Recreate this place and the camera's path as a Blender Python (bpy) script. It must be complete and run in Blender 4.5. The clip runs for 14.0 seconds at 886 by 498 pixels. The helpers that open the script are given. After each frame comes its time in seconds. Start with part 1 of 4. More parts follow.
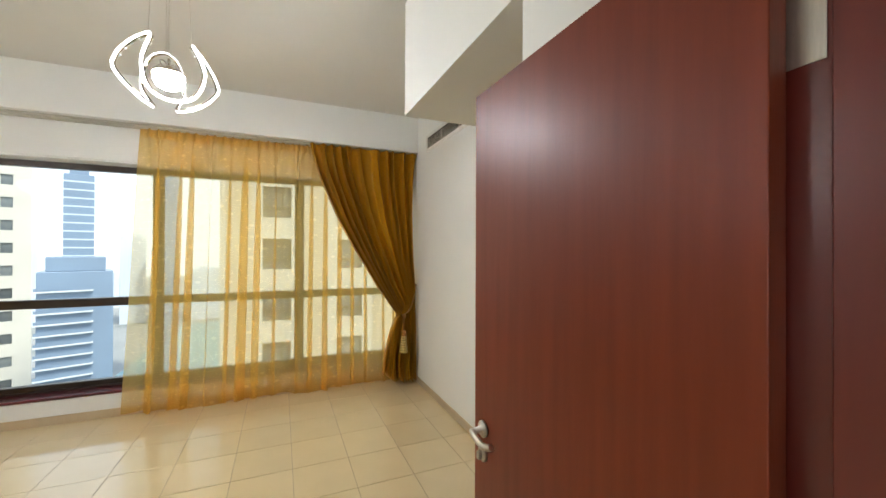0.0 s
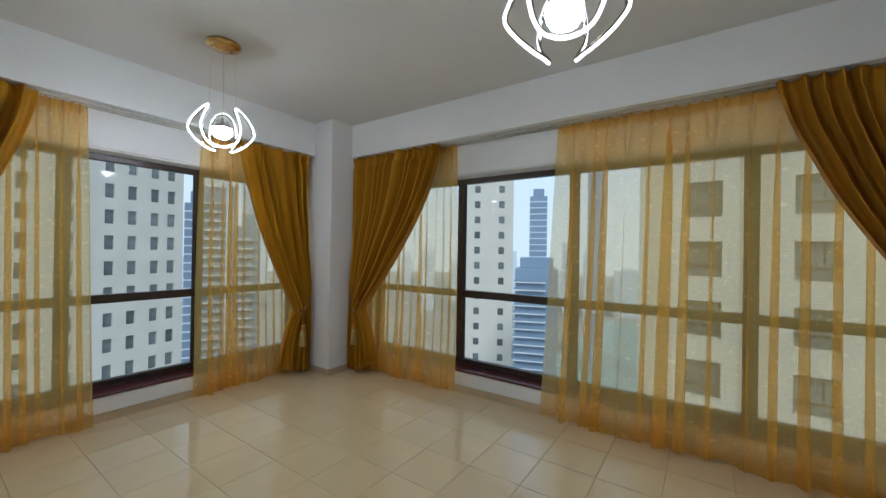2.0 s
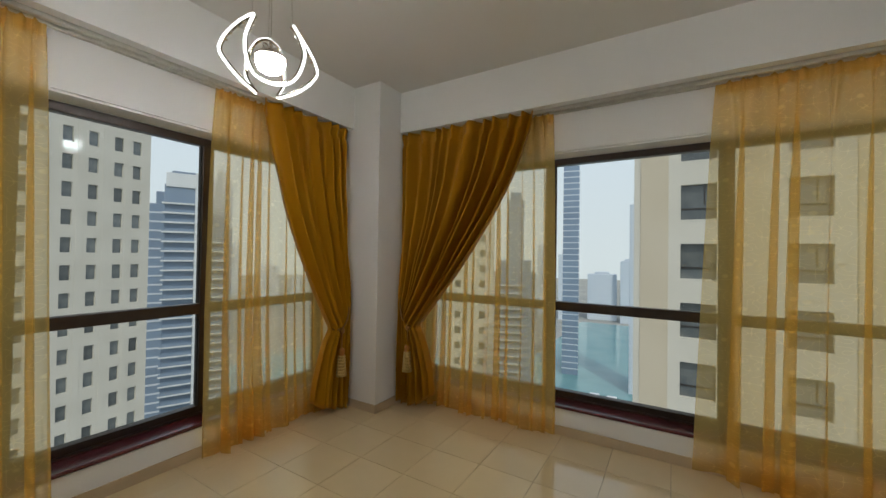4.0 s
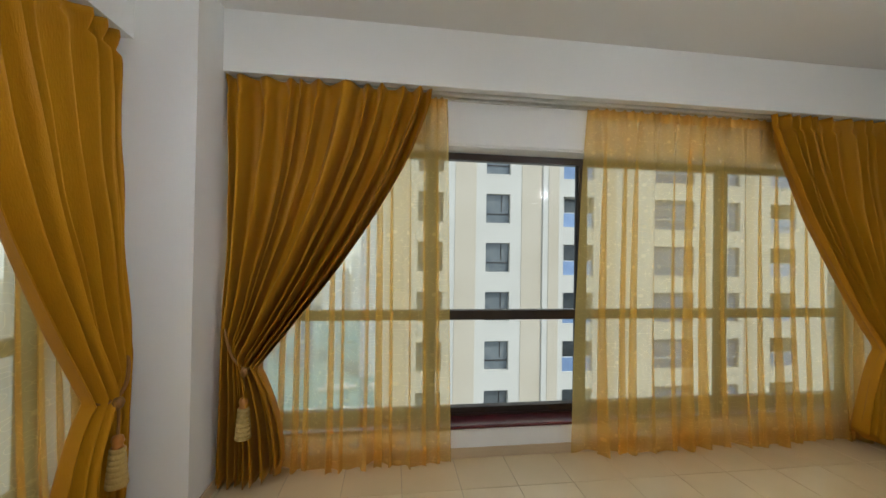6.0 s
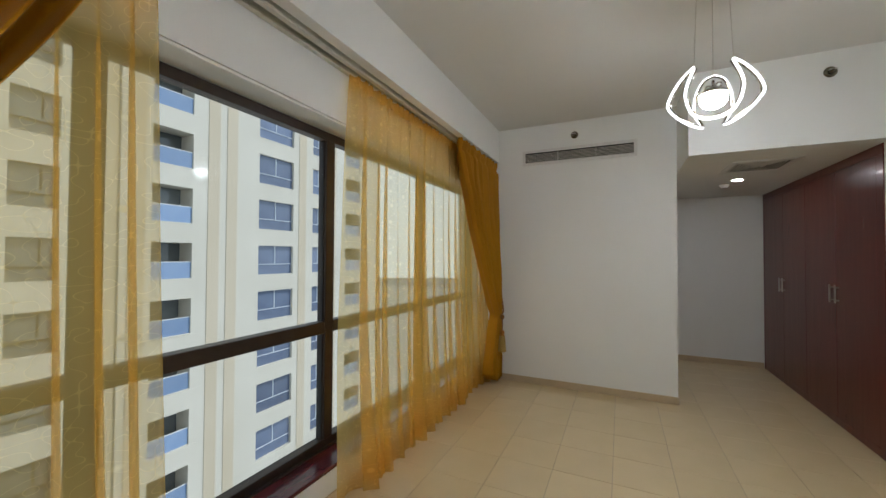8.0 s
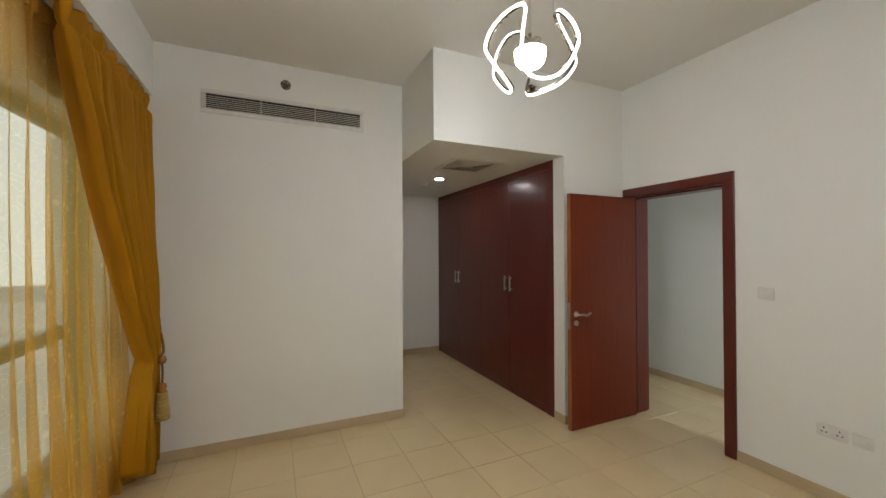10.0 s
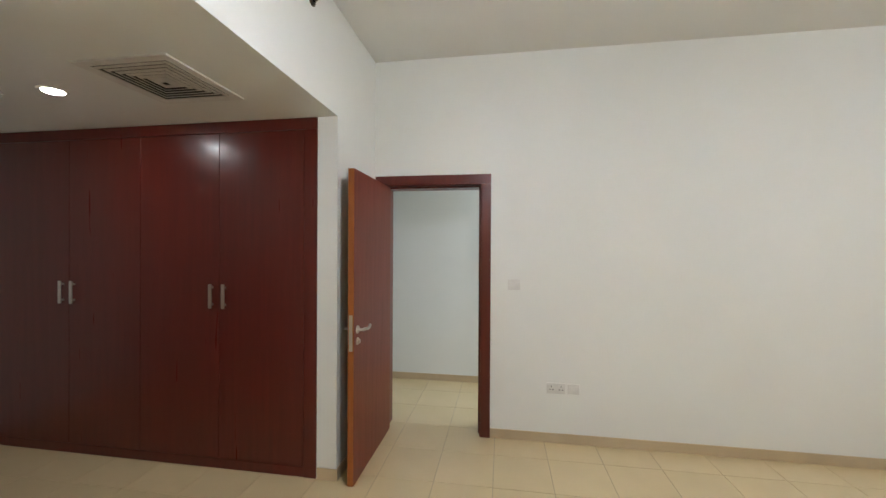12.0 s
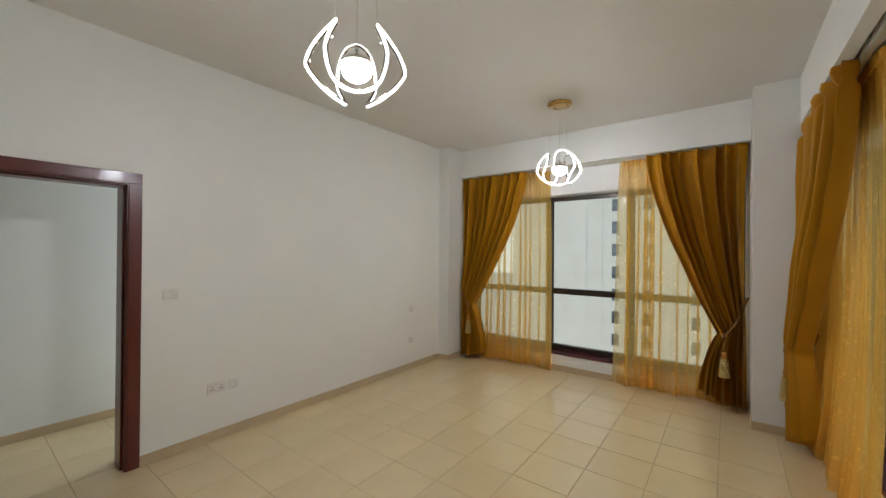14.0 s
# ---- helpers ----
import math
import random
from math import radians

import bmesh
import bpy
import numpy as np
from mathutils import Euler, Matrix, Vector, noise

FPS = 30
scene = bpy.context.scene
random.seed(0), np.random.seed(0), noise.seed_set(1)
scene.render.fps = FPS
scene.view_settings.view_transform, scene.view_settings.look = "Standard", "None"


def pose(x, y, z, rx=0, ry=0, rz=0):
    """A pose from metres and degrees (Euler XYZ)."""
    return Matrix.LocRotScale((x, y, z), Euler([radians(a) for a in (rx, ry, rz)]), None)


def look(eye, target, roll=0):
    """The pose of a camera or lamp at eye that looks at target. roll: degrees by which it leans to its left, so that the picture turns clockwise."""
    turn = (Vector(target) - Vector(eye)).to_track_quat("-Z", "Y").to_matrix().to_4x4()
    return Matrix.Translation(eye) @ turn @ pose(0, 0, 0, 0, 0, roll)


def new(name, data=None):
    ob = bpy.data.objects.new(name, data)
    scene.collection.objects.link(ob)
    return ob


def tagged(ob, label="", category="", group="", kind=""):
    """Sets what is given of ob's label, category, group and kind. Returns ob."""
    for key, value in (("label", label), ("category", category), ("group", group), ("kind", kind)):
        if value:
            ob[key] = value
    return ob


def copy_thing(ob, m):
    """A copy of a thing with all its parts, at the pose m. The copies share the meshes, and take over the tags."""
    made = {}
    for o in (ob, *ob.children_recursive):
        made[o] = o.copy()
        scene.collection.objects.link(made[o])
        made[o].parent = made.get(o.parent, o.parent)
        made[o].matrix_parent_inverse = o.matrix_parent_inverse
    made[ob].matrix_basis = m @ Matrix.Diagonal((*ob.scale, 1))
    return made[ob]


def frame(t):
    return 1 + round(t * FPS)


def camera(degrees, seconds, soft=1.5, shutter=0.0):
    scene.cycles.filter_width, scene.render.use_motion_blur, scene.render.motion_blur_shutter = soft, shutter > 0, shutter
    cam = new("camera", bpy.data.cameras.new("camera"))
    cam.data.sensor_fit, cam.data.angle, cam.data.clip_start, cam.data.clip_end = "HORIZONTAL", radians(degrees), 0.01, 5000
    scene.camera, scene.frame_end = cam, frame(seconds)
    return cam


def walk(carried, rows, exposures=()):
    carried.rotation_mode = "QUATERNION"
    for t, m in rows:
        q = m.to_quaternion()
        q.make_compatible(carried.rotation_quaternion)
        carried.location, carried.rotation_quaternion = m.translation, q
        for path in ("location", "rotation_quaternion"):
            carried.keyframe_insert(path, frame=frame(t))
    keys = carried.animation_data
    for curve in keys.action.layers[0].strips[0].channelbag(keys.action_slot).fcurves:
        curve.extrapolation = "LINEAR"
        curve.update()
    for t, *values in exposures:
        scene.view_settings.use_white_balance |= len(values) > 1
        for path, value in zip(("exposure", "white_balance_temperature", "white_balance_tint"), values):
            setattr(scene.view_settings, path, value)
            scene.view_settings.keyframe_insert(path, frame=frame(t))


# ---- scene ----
cam = camera(99.2, 14.0)
PATH = [
    (0, (0.096, 0.407, 1.58), (0.885, 2.245, 1.588), 0.2),
    (0.5, (0.22, 0.586, 1.572), (0.426, 2.575, 1.582), 0.8),
    (1, (0.222, 0.812, 1.557), (-0.174, 2.772, 1.565), 0.8),
    (1.5, (0.16, 1.111, 1.573), (-0.652, 2.939, 1.577), 1.1),
    (2, (0.005, 1.354, 1.564), (-1.141, 2.993, 1.572), 0.9),
    (4.5, (-1.753, 1.656, 1.519), (-2.692, 3.421, 1.562), 0.8),
    (5, (-2.06, 1.724, 1.547), (-2.668, 3.629, 1.581), 0.9),
    (5.5, (-2.38, 1.872, 1.597), (-2.561, 3.864, 1.603), 0.9),
    (6, (-2.664, 2.044, 1.575), (-2.404, 4.027, 1.595), 0.9),
    (6.5, (-2.918, 2.328, 1.557), (-2.18, 4.187, 1.582), 0.4),
    (7, (-3.08, 2.642, 1.555), (-1.854, 4.222, 1.571), 0.7),
    (7.5, (-3.108, 2.962, 1.545), (-1.521, 4.18, 1.57), 0.6),
    (8, (-3.08, 3.28, 1.552), (-1.271, 4.132, 1.591), 0.3),
    (8.5, (-2.903, 3.556, 1.571), (-0.941, 3.945, 1.605), 0.5),
    (9, (-2.639, 3.776, 1.574), (-0.64, 3.736, 1.605), 0.2),
    (11.5, (-0.59, 3.898, 1.578), (0.274, 2.095, 1.578), 0.2),
    (12, (-0.265, 3.833, 1.569), (0.043, 1.856, 1.562), 0.3),
    (12.5, (0.077, 3.833, 1.627), (-0.25, 1.861, 1.586), 0.3),
    (13, (0.316, 3.961, 1.614), (-0.638, 2.203, 1.6), 0.3),
    (13.5, (0.54, 4.091, 1.629), (-0.816, 2.621, 1.632), 0.3),
    (14, (0.714, 4.185, 1.625), (-0.882, 2.98, 1.635), 0.4),
]
EXPOSURES = [(0.0, 1.15, 6300, 8), (0.5, 0.55, 5900, 9), (1.0, 0.52, 5600, 9), (2.0, 0.15, 5500, 8), (4.5, -0.08, 6800, 10), (5.0, 0.05, 7000, 11),
             (5.5, 0.25, 6500, 9), (6.0, 0.5, 6000, 9), (6.5, 0.66, 5850, 9), (7.5, 0.35, 5800, 9), (9.0, 0.48, 6700, 10), (11.5, 0.9, 6100, 9), (12.0, 1.0, 6100, 9), (13.0, 0.68, 6200, 9),
             (14.0, 0.48, 6250, 10)]
walk(cam, [(t, look(eye, target, roll)) for t, eye, target, roll in PATH], EXPOSURES)

# ---- world, sun, exposure ----
world = bpy.data.worlds.new("sky")
scene.world = world
world.use_nodes = True
wn = world.node_tree.nodes
sky = wn.new("ShaderNodeTexSky")
sky.sky_type, sky.sun_disc = "NISHITA", False
sky.sun_elevation, sky.sun_rotation = radians(50), radians(140)
sky.air_density, sky.dust_density, sky.ozone_density = 1.0, 1.5, 1.0
world.node_tree.links.new(sky.outputs[0], wn["Background"].inputs[0])
wn["Background"].inputs[1].default_value = 0.14

sun = new("sun", bpy.data.lights.new("sun", "SUN"))
sun.data.energy, sun.data.angle, sun.data.color = 1.45, radians(4), (1.0, 0.95, 0.86)
sun.matrix_world = look((19.3, -23.0, 35.8), (0, 0, 0))

LAMP_STRIP, LAMP_BALL = 3.5, 185.0

# added lamp at the corridor's closed end, stands in for daylight of other rooms
side = new("corridor_fill_light", bpy.data.lights.new("corridor_fill_light", "AREA"))
side.data.shape, side.data.size, side.data.size_y, side.data.energy = "RECTANGLE", 1.0, 1.9, 20
side.data.color = (0.88, 0.95, 1.0)
side.matrix_world = look((-2.35, -0.12, 1.25), (0.5, -0.3, 1.1))


# ---- materials ----
def material(name, base, rough=0.6, metal=0.0, second=None, scale=3.0, detail=6.0, bump=0.0, bump_scale=60.0,
             stretch=(1, 1, 1), per_object=0.0, spec=0.5, coat=0.0, rough_var=0.06):
    m = bpy.data.materials.new(name)
    m.use_nodes = True
    nt = m.node_tree
    b = nt.nodes["Principled BSDF"]
    b.inputs["Roughness"].default_value, b.inputs["Metallic"].default_value = rough, metal
    b.inputs["Specular IOR Level"].default_value, b.inputs["Coat Weight"].default_value = spec, coat
    b.inputs["Coat Roughness"].default_value = 0.12
    co = nt.nodes.new("ShaderNodeTexCoord")
    mp = nt.nodes.new("ShaderNodeMapping")
    mp.inputs["Scale"].default_value = stretch
    nt.links.new(co.outputs["Object"], mp.inputs[0])
    n1 = nt.nodes.new("ShaderNodeTexNoise")
    n1.inputs["Scale"].default_value, n1.inputs["Detail"].default_value = scale, detail
    nt.links.new(mp.outputs[0], n1.inputs["Vector"])
    mix = nt.nodes.new("ShaderNodeMix")
    mix.data_type = "RGBA"
    mix.inputs["A"].default_value = (*base, 1)
    mix.inputs["B"].default_value = (*(second or [c * 0.9 for c in base]), 1)
    ramp = nt.nodes.new("ShaderNodeMapRange")
    ramp.inputs[1].default_value, ramp.inputs[2].default_value = 0.35, 0.65
    nt.links.new(n1.outputs[0], ramp.inputs[0])
    nt.links.new(ramp.outputs[0], mix.inputs["Factor"])
    colour = mix.outputs["Result"]
    if per_object:
        info = nt.nodes.new("ShaderNodeObjectInfo")
        val = nt.nodes.new("ShaderNodeMapRange")
        val.inputs[3].default_value, val.inputs[4].default_value = 1 - per_object, 1 + per_object
        nt.links.new(info.outputs["Random"], val.inputs[0])
        hsv = nt.nodes.new("ShaderNodeHueSaturation")
        nt.links.new(val.outputs[0], hsv.inputs["Value"])
        nt.links.new(colour, hsv.inputs["Color"])
        colour = hsv.outputs[0]
    nt.links.new(colour, b.inputs["Base Color"])
    if rough_var:
        rr = nt.nodes.new("ShaderNodeMapRange")
        rr.inputs[3].default_value, rr.inputs[4].default_value = max(0.02, rough - rough_var), rough + rough_var
        nt.links.new(n1.outputs[0], rr.inputs[0])
        nt.links.new(rr.outputs[0], b.inputs["Roughness"])
    if bump:
        n2 = nt.nodes.new("ShaderNodeTexNoise")
        n2.inputs["Scale"].default_value, n2.inputs["Detail"].default_value = bump_scale, 3
        nt.links.new(mp.outputs[0], n2.inputs["Vector"])
        bp = nt.nodes.new("ShaderNodeBump")
        bp.inputs["Strength"].default_value, bp.inputs["Distance"].default_value = bump, 0.01
        nt.links.new(n2.outputs[0], bp.inputs["Height"])
        nt.links.new(bp.outputs[0], b.inputs["Normal"])
    return m


def glow(name, colour, strength):
    m = bpy.data.materials.new(name)
    m.use_nodes = True
    b = m.node_tree.nodes["Principled BSDF"]
    b.inputs["Base Color"].default_value = (0.9, 0.9, 0.9, 1)
    b.inputs["Emission Color"].default_value = (*colour, 1)
    b.inputs["Emission Strength"].default_value = strength
    return m


def clear_glass(name, tint=(0.94, 0.97, 0.97), gloss=1.0):
    m = bpy.data.materials.new(name)
    m.use_nodes = True
    nt = m.node_tree
    nt.nodes.clear()
    out = nt.nodes.new("ShaderNodeOutputMaterial")
    tr, gl = nt.nodes.new("ShaderNodeBsdfTransparent"), nt.nodes.new("ShaderNodeBsdfGlossy")
    tr.inputs[0].default_value = (*tint, 1)
    gl.inputs[1].default_value = 0.02
    fr = nt.nodes.new("ShaderNodeLayerWeight")
    fr.inputs[0].default_value = 0.5
    pw = nt.nodes.new("ShaderNodeMath")
    pw.operation, pw.inputs[1].default_value = "POWER", 4.0
    nt.links.new(fr.outputs["Facing"], pw.inputs[0])
    mu = nt.nodes.new("ShaderNodeMath")
    mu.operation = "MULTIPLY_ADD"
    mu.inputs[1].default_value, mu.inputs[2].default_value = 0.5 * gloss, 0.005 * gloss
    mx = nt.nodes.new("ShaderNodeMixShader")
    nt.links.new(pw.outputs[0], mu.inputs[0])
    nt.links.new(mu.outputs[0], mx.inputs[0])
    nt.links.new(tr.outputs[0], mx.inputs[1])
    nt.links.new(gl.outputs[0], mx.inputs[2])
    nt.links.new(mx.outputs[0], out.inputs[0])
    return m


def sheer_cloth(name):
    """Gold organza with small embroidered sprigs and scrolls."""
    m = bpy.data.materials.new(name)
    m.use_nodes = True
    nt = m.node_tree
    nt.nodes.clear()
    L = nt.links.new
    out = nt.nodes.new("ShaderNodeOutputMaterial")
    uv = nt.nodes.new("ShaderNodeUVMap")
    uv.uv_map = "cloth"
    vo = nt.nodes.new("ShaderNodeTexVoronoi")
    vo.inputs["Scale"].default_value, vo.inputs["Randomness"].default_value = 9.0, 0.35
    L(uv.outputs[0], vo.inputs["Vector"])
    sprig = nt.nodes.new("ShaderNodeMapRange")
    sprig.inputs[1].default_value, sprig.inputs[2].default_value = 0.17, 0.10
    L(vo.outputs["Distance"], sprig.inputs[0])
    # scrolls: thin level lines of a noise field
    no = nt.nodes.new("ShaderNodeTexNoise")
    no.inputs["Scale"].default_value, no.inputs["Detail"].default_value = 22.0, 0.0
    L(uv.outputs[0], no.inputs["Vector"])
    sub = nt.nodes.new("ShaderNodeMath")
    sub.operation, sub.inputs[1].default_value = "SUBTRACT", 0.5
    L(no.outputs[0], sub.inputs[0])
    ab = nt.nodes.new("ShaderNodeMath")
    ab.operation = "ABSOLUTE"
    L(sub.outputs[0], ab.inputs[0])
    scroll = nt.nodes.new("ShaderNodeMapRange")
    scroll.inputs[1].default_value, scroll.inputs[2].default_value = 0.016, 0.004
    L(ab.outputs[0], scroll.inputs[0])
    mxm = nt.nodes.new("ShaderNodeMath")
    mxm.operation = "MAXIMUM"
    L(sprig.outputs[0], mxm.inputs[0])
    L(scroll.outputs[0], mxm.inputs[1])
    fac = nt.nodes.new("ShaderNodeMapRange")
    fac.inputs[3].default_value, fac.inputs[4].default_value = 0.46, 0.58
    L(mxm.outputs[0], fac.inputs[0])
    df, tl = nt.nodes.new("ShaderNodeBsdfDiffuse"), nt.nodes.new("ShaderNodeBsdfTranslucent")
    df.inputs[0].default_value = (0.82, 0.45, 0.05, 1)
    tl.inputs[0].default_value = (1.0, 0.71, 0.23, 1)
    cl = nt.nodes.new("ShaderNodeMixShader")
    cl.inputs[0].default_value = 0.86
    L(df.outputs[0], cl.inputs[1])
    L(tl.outputs[0], cl.inputs[2])
    tr = nt.nodes.new("ShaderNodeBsdfTransparent")
    tr.inputs[0].default_value = (1.0, 0.965, 0.85, 1)
    mx = nt.nodes.new("ShaderNodeMixShader")
    L(fac.outputs[0], mx.inputs[0])
    L(tr.outputs[0], mx.inputs[1])
    L(cl.outputs[0], mx.inputs[2])
    L(mx.outputs[0], out.inputs[0])
    return m


def satin(name, base, second):
    m = material(name, base, rough=0.5, second=second, scale=2.5, bump=0.25, bump_scale=160, stretch=(1, 1, 0.15), spec=0.22)
    nt = m.node_tree
    b = nt.nodes["Principled BSDF"]
    b.inputs["Sheen Weight"].default_value = 0.04
    tl = nt.nodes.new("ShaderNodeBsdfTranslucent")
    tl.inputs[0].default_value = (0.75, 0.40, 0.03, 1)
    mx = nt.nodes.new("ShaderNodeMixShader")
    mx.inputs[0].default_value = 0.06
    nt.links.new(b.outputs[0], mx.inputs[1])
    nt.links.new(tl.outputs[0], mx.inputs[2])
    nt.links.new(mx.outputs[0], nt.nodes["Material Output"].inputs[0])
    return m


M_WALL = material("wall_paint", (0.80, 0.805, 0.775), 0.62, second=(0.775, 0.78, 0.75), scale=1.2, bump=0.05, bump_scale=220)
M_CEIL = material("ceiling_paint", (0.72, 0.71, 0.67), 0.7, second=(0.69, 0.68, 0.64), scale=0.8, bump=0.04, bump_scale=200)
M_TILE = material("beige_porcelain_tile", (0.73, 0.585, 0.35), 0.11, second=(0.69, 0.55, 0.325), scale=2.2, per_object=0.02,
                  bump=0.012, bump_scale=25, rough_var=0.04, spec=0.8)
M_GROUT = material("tile_grout", (0.46, 0.37, 0.25), 0.85, scale=30)
M_SKIRT = material("beige_skirting_tile", (0.55, 0.43, 0.27), 0.3, second=(0.50, 0.39, 0.25), scale=5, per_object=0.03)
M_WOOD = material("mahogany_veneer", (0.108, 0.012, 0.007), 0.30, second=(0.088, 0.009, 0.005), scale=5.0, detail=9, stretch=(6, 6, 0.35),
                  bump=0.03, bump_scale=40, coat=0.15)
M_WOOD_DOOR = material("red_brown_door_veneer", (0.175, 0.027, 0.008), 0.40, second=(0.147, 0.022, 0.006), scale=5.0, detail=9,
                       stretch=(6, 6, 0.35), bump=0.03, bump_scale=40, coat=0.0, spec=0.3)
M_EDGE = material("orange_veneer_edge", (0.33, 0.10, 0.02), 0.35, second=(0.27, 0.08, 0.016), scale=8, stretch=(4, 4, 0.3))
M_SILL = material("dark_red_sill", (0.115, 0.022, 0.026), 0.22, second=(0.085, 0.016, 0.02), scale=6, stretch=(0.4, 3, 3), coat=0.3)
M_FRAME = material("bronze_aluminium", (0.045, 0.033, 0.026), 0.38, metal=0.35, second=(0.036, 0.026, 0.021), scale=12)
M_RAIL = material("curtain_rail_aluminium", (0.62, 0.61, 0.53), 0.42, metal=0.3, scale=20)
M_DRAPE = satin("ochre_satin", (0.50, 0.236, 0.003), (0.37, 0.162, 0.002))
M_SHEER = sheer_cloth("gold_organza")
M_ROPE = material("bronze_rope", (0.26, 0.12, 0.02), 0.6, scale=90, bump=0.4, bump_scale=200)
M_TASSEL = material("gold_tassel_thread", (0.48, 0.34, 0.10), 0.45, second=(0.36, 0.24, 0.06), scale=60, stretch=(6, 6, 1), bump=0.4, bump_scale=120)
M_BEAD = material("orange_tassel_bead", (0.42, 0.16, 0.02), 0.4, scale=40)
M_CHROME = material("chrome", (0.75, 0.74, 0.72), 0.12, metal=1.0, scale=30, rough_var=0.03)
M_BRONZE = material("dark_mirror_chrome", (0.30, 0.26, 0.18), 0.22, metal=1.0, second=(0.12, 0.11, 0.09), scale=25)
M_STEEL = material("brushed_steel", (0.58, 0.55, 0.50), 0.3, metal=1.0, scale=30, stretch=(1, 8, 1))
M_GOLD = material("gold_plate", (0.62, 0.40, 0.13), 0.22, metal=1.0, scale=20)
M_PLASTIC = material("white_plastic", (0.74, 0.73, 0.70), 0.35, scale=20)
M_GRILLE = material("grey_white_grille", (0.60, 0.58, 0.53), 0.45, scale=15)
# near-black stands in for shade inside ducts and slots; also gasket rubber
M_DARK = material("void_shade_and_rubber", (0.03, 0.028, 0.026), 0.8, scale=10)
M_STRIP = glow("led_strip", (0.96, 0.98, 1.0), LAMP_STRIP)
M_BALL = glow("led_ball", (0.98, 0.98, 1.0), LAMP_BALL)
M_SPOT = glow("downlight_lens", (1.0, 0.97, 0.92), 90)
M_GLASS = clear_glass("window_glass")
M_STONE = material("cream_render", (0.62, 0.54, 0.41), 0.85, second=(0.57, 0.49, 0.36), scale=0.25, bump=0.1, bump_scale=4)
M_STONE_W = material("pale_render", (0.68, 0.64, 0.55), 0.85, second=(0.63, 0.59, 0.50), scale=0.3, bump=0.1, bump_scale=4)
M_PANE = material("tower_window_glass", (0.10, 0.115, 0.12), 0.08, second=(0.19, 0.20, 0.19), scale=0.6, per_object=0.4, spec=0.7)
M_BALC = material("blue_balcony_glass", (0.20, 0.29, 0.46), 0.10, second=(0.28, 0.37, 0.52), scale=0.5, per_object=0.2, spec=0.7)
M_RIBBON = material("blue_grey_window_glass", (0.12, 0.15, 0.23), 0.06, second=(0.18, 0.22, 0.31), scale=0.4, per_object=0.3, spec=0.7)
M_BLUE = material("blue_tower_glass", (0.22, 0.28, 0.36), 0.2, second=(0.26, 0.34, 0.44), scale=0.05, spec=0.6)
M_BAND = material("tower_slab_edge", (0.74, 0.75, 0.74), 0.8, scale=0.2)
# distance haze is put into this pale blue-grey base colour
M_HAZE_TINT = material("haze_tinted_tower", (0.66, 0.70, 0.74), 0.9, second=(0.60, 0.65, 0.70), scale=0.03)
M_GROUND = material("city_ground", (0.42, 0.40, 0.36), 0.9, second=(0.30, 0.31, 0.28), scale=0.02)
M_WATER = material("marina_water", (0.20, 0.38, 0.37), 0.15, second=(0.16, 0.32, 0.33), scale=0.05)
def haze(name, low, high):
    m = bpy.data.materials.new(name)
    m.use_nodes = True
    nt = m.node_tree
    nt.nodes.clear()
    out, em = nt.nodes.new("ShaderNodeOutputMaterial"), nt.nodes.new("ShaderNodeEmission")
    co, sp = nt.nodes.new("ShaderNodeTexCoord"), nt.nodes.new("ShaderNodeSeparateXYZ")
    mr, mx = nt.nodes.new("ShaderNodeMapRange"), nt.nodes.new("ShaderNodeMix")
    mx.data_type = "RGBA"
    mr.inputs[1].default_value, mr.inputs[2].default_value = -80, 700
    mx.inputs["A"].default_value, mx.inputs["B"].default_value = (*low, 1), (*high, 1)
    nt.links.new(co.outputs["Object"], sp.inputs[0])
    nt.links.new(sp.outputs["Z"], mr.inputs[0])
    nt.links.new(mr.outputs[0], mx.inputs["Factor"])
    nt.links.new(mx.outputs["Result"], em.inputs[0])
    nt.links.new(em.outputs[0], out.inputs[0])
    return m


M_SKYLINE = haze("bright_haze", (0.78, 0.82, 0.83), (0.72, 0.81, 0.92))
M_BOAT = material("white_gelcoat", (0.75, 0.75, 0.74), 0.3, scale=2)


# ---- mesh helpers ----
def box(bm, lo, hi, bevel=0.0):
    v = [bm.verts.new((x, y, z)) for x in (lo[0], hi[0]) for y in (lo[1], hi[1]) for z in (lo[2], hi[2])]
    faces = [bm.faces.new([v[i] for i in f]) for f in
             ((0, 1, 3, 2), (4, 6, 7, 5), (0, 4, 5, 1), (2, 3, 7, 6), (0, 2, 6, 4), (1, 5, 7, 3))]
    if bevel:
        edges = list({e for f in faces for e in f.edges})
        bmesh.ops.bevel(bm, geom=edges, offset=bevel, segments=2, profile=0.5, affect="EDGES", clamp_overlap=True)
    return bm


def boxed(lo, hi, bevel=0.0):
    return box(bmesh.new(), lo, hi, bevel)


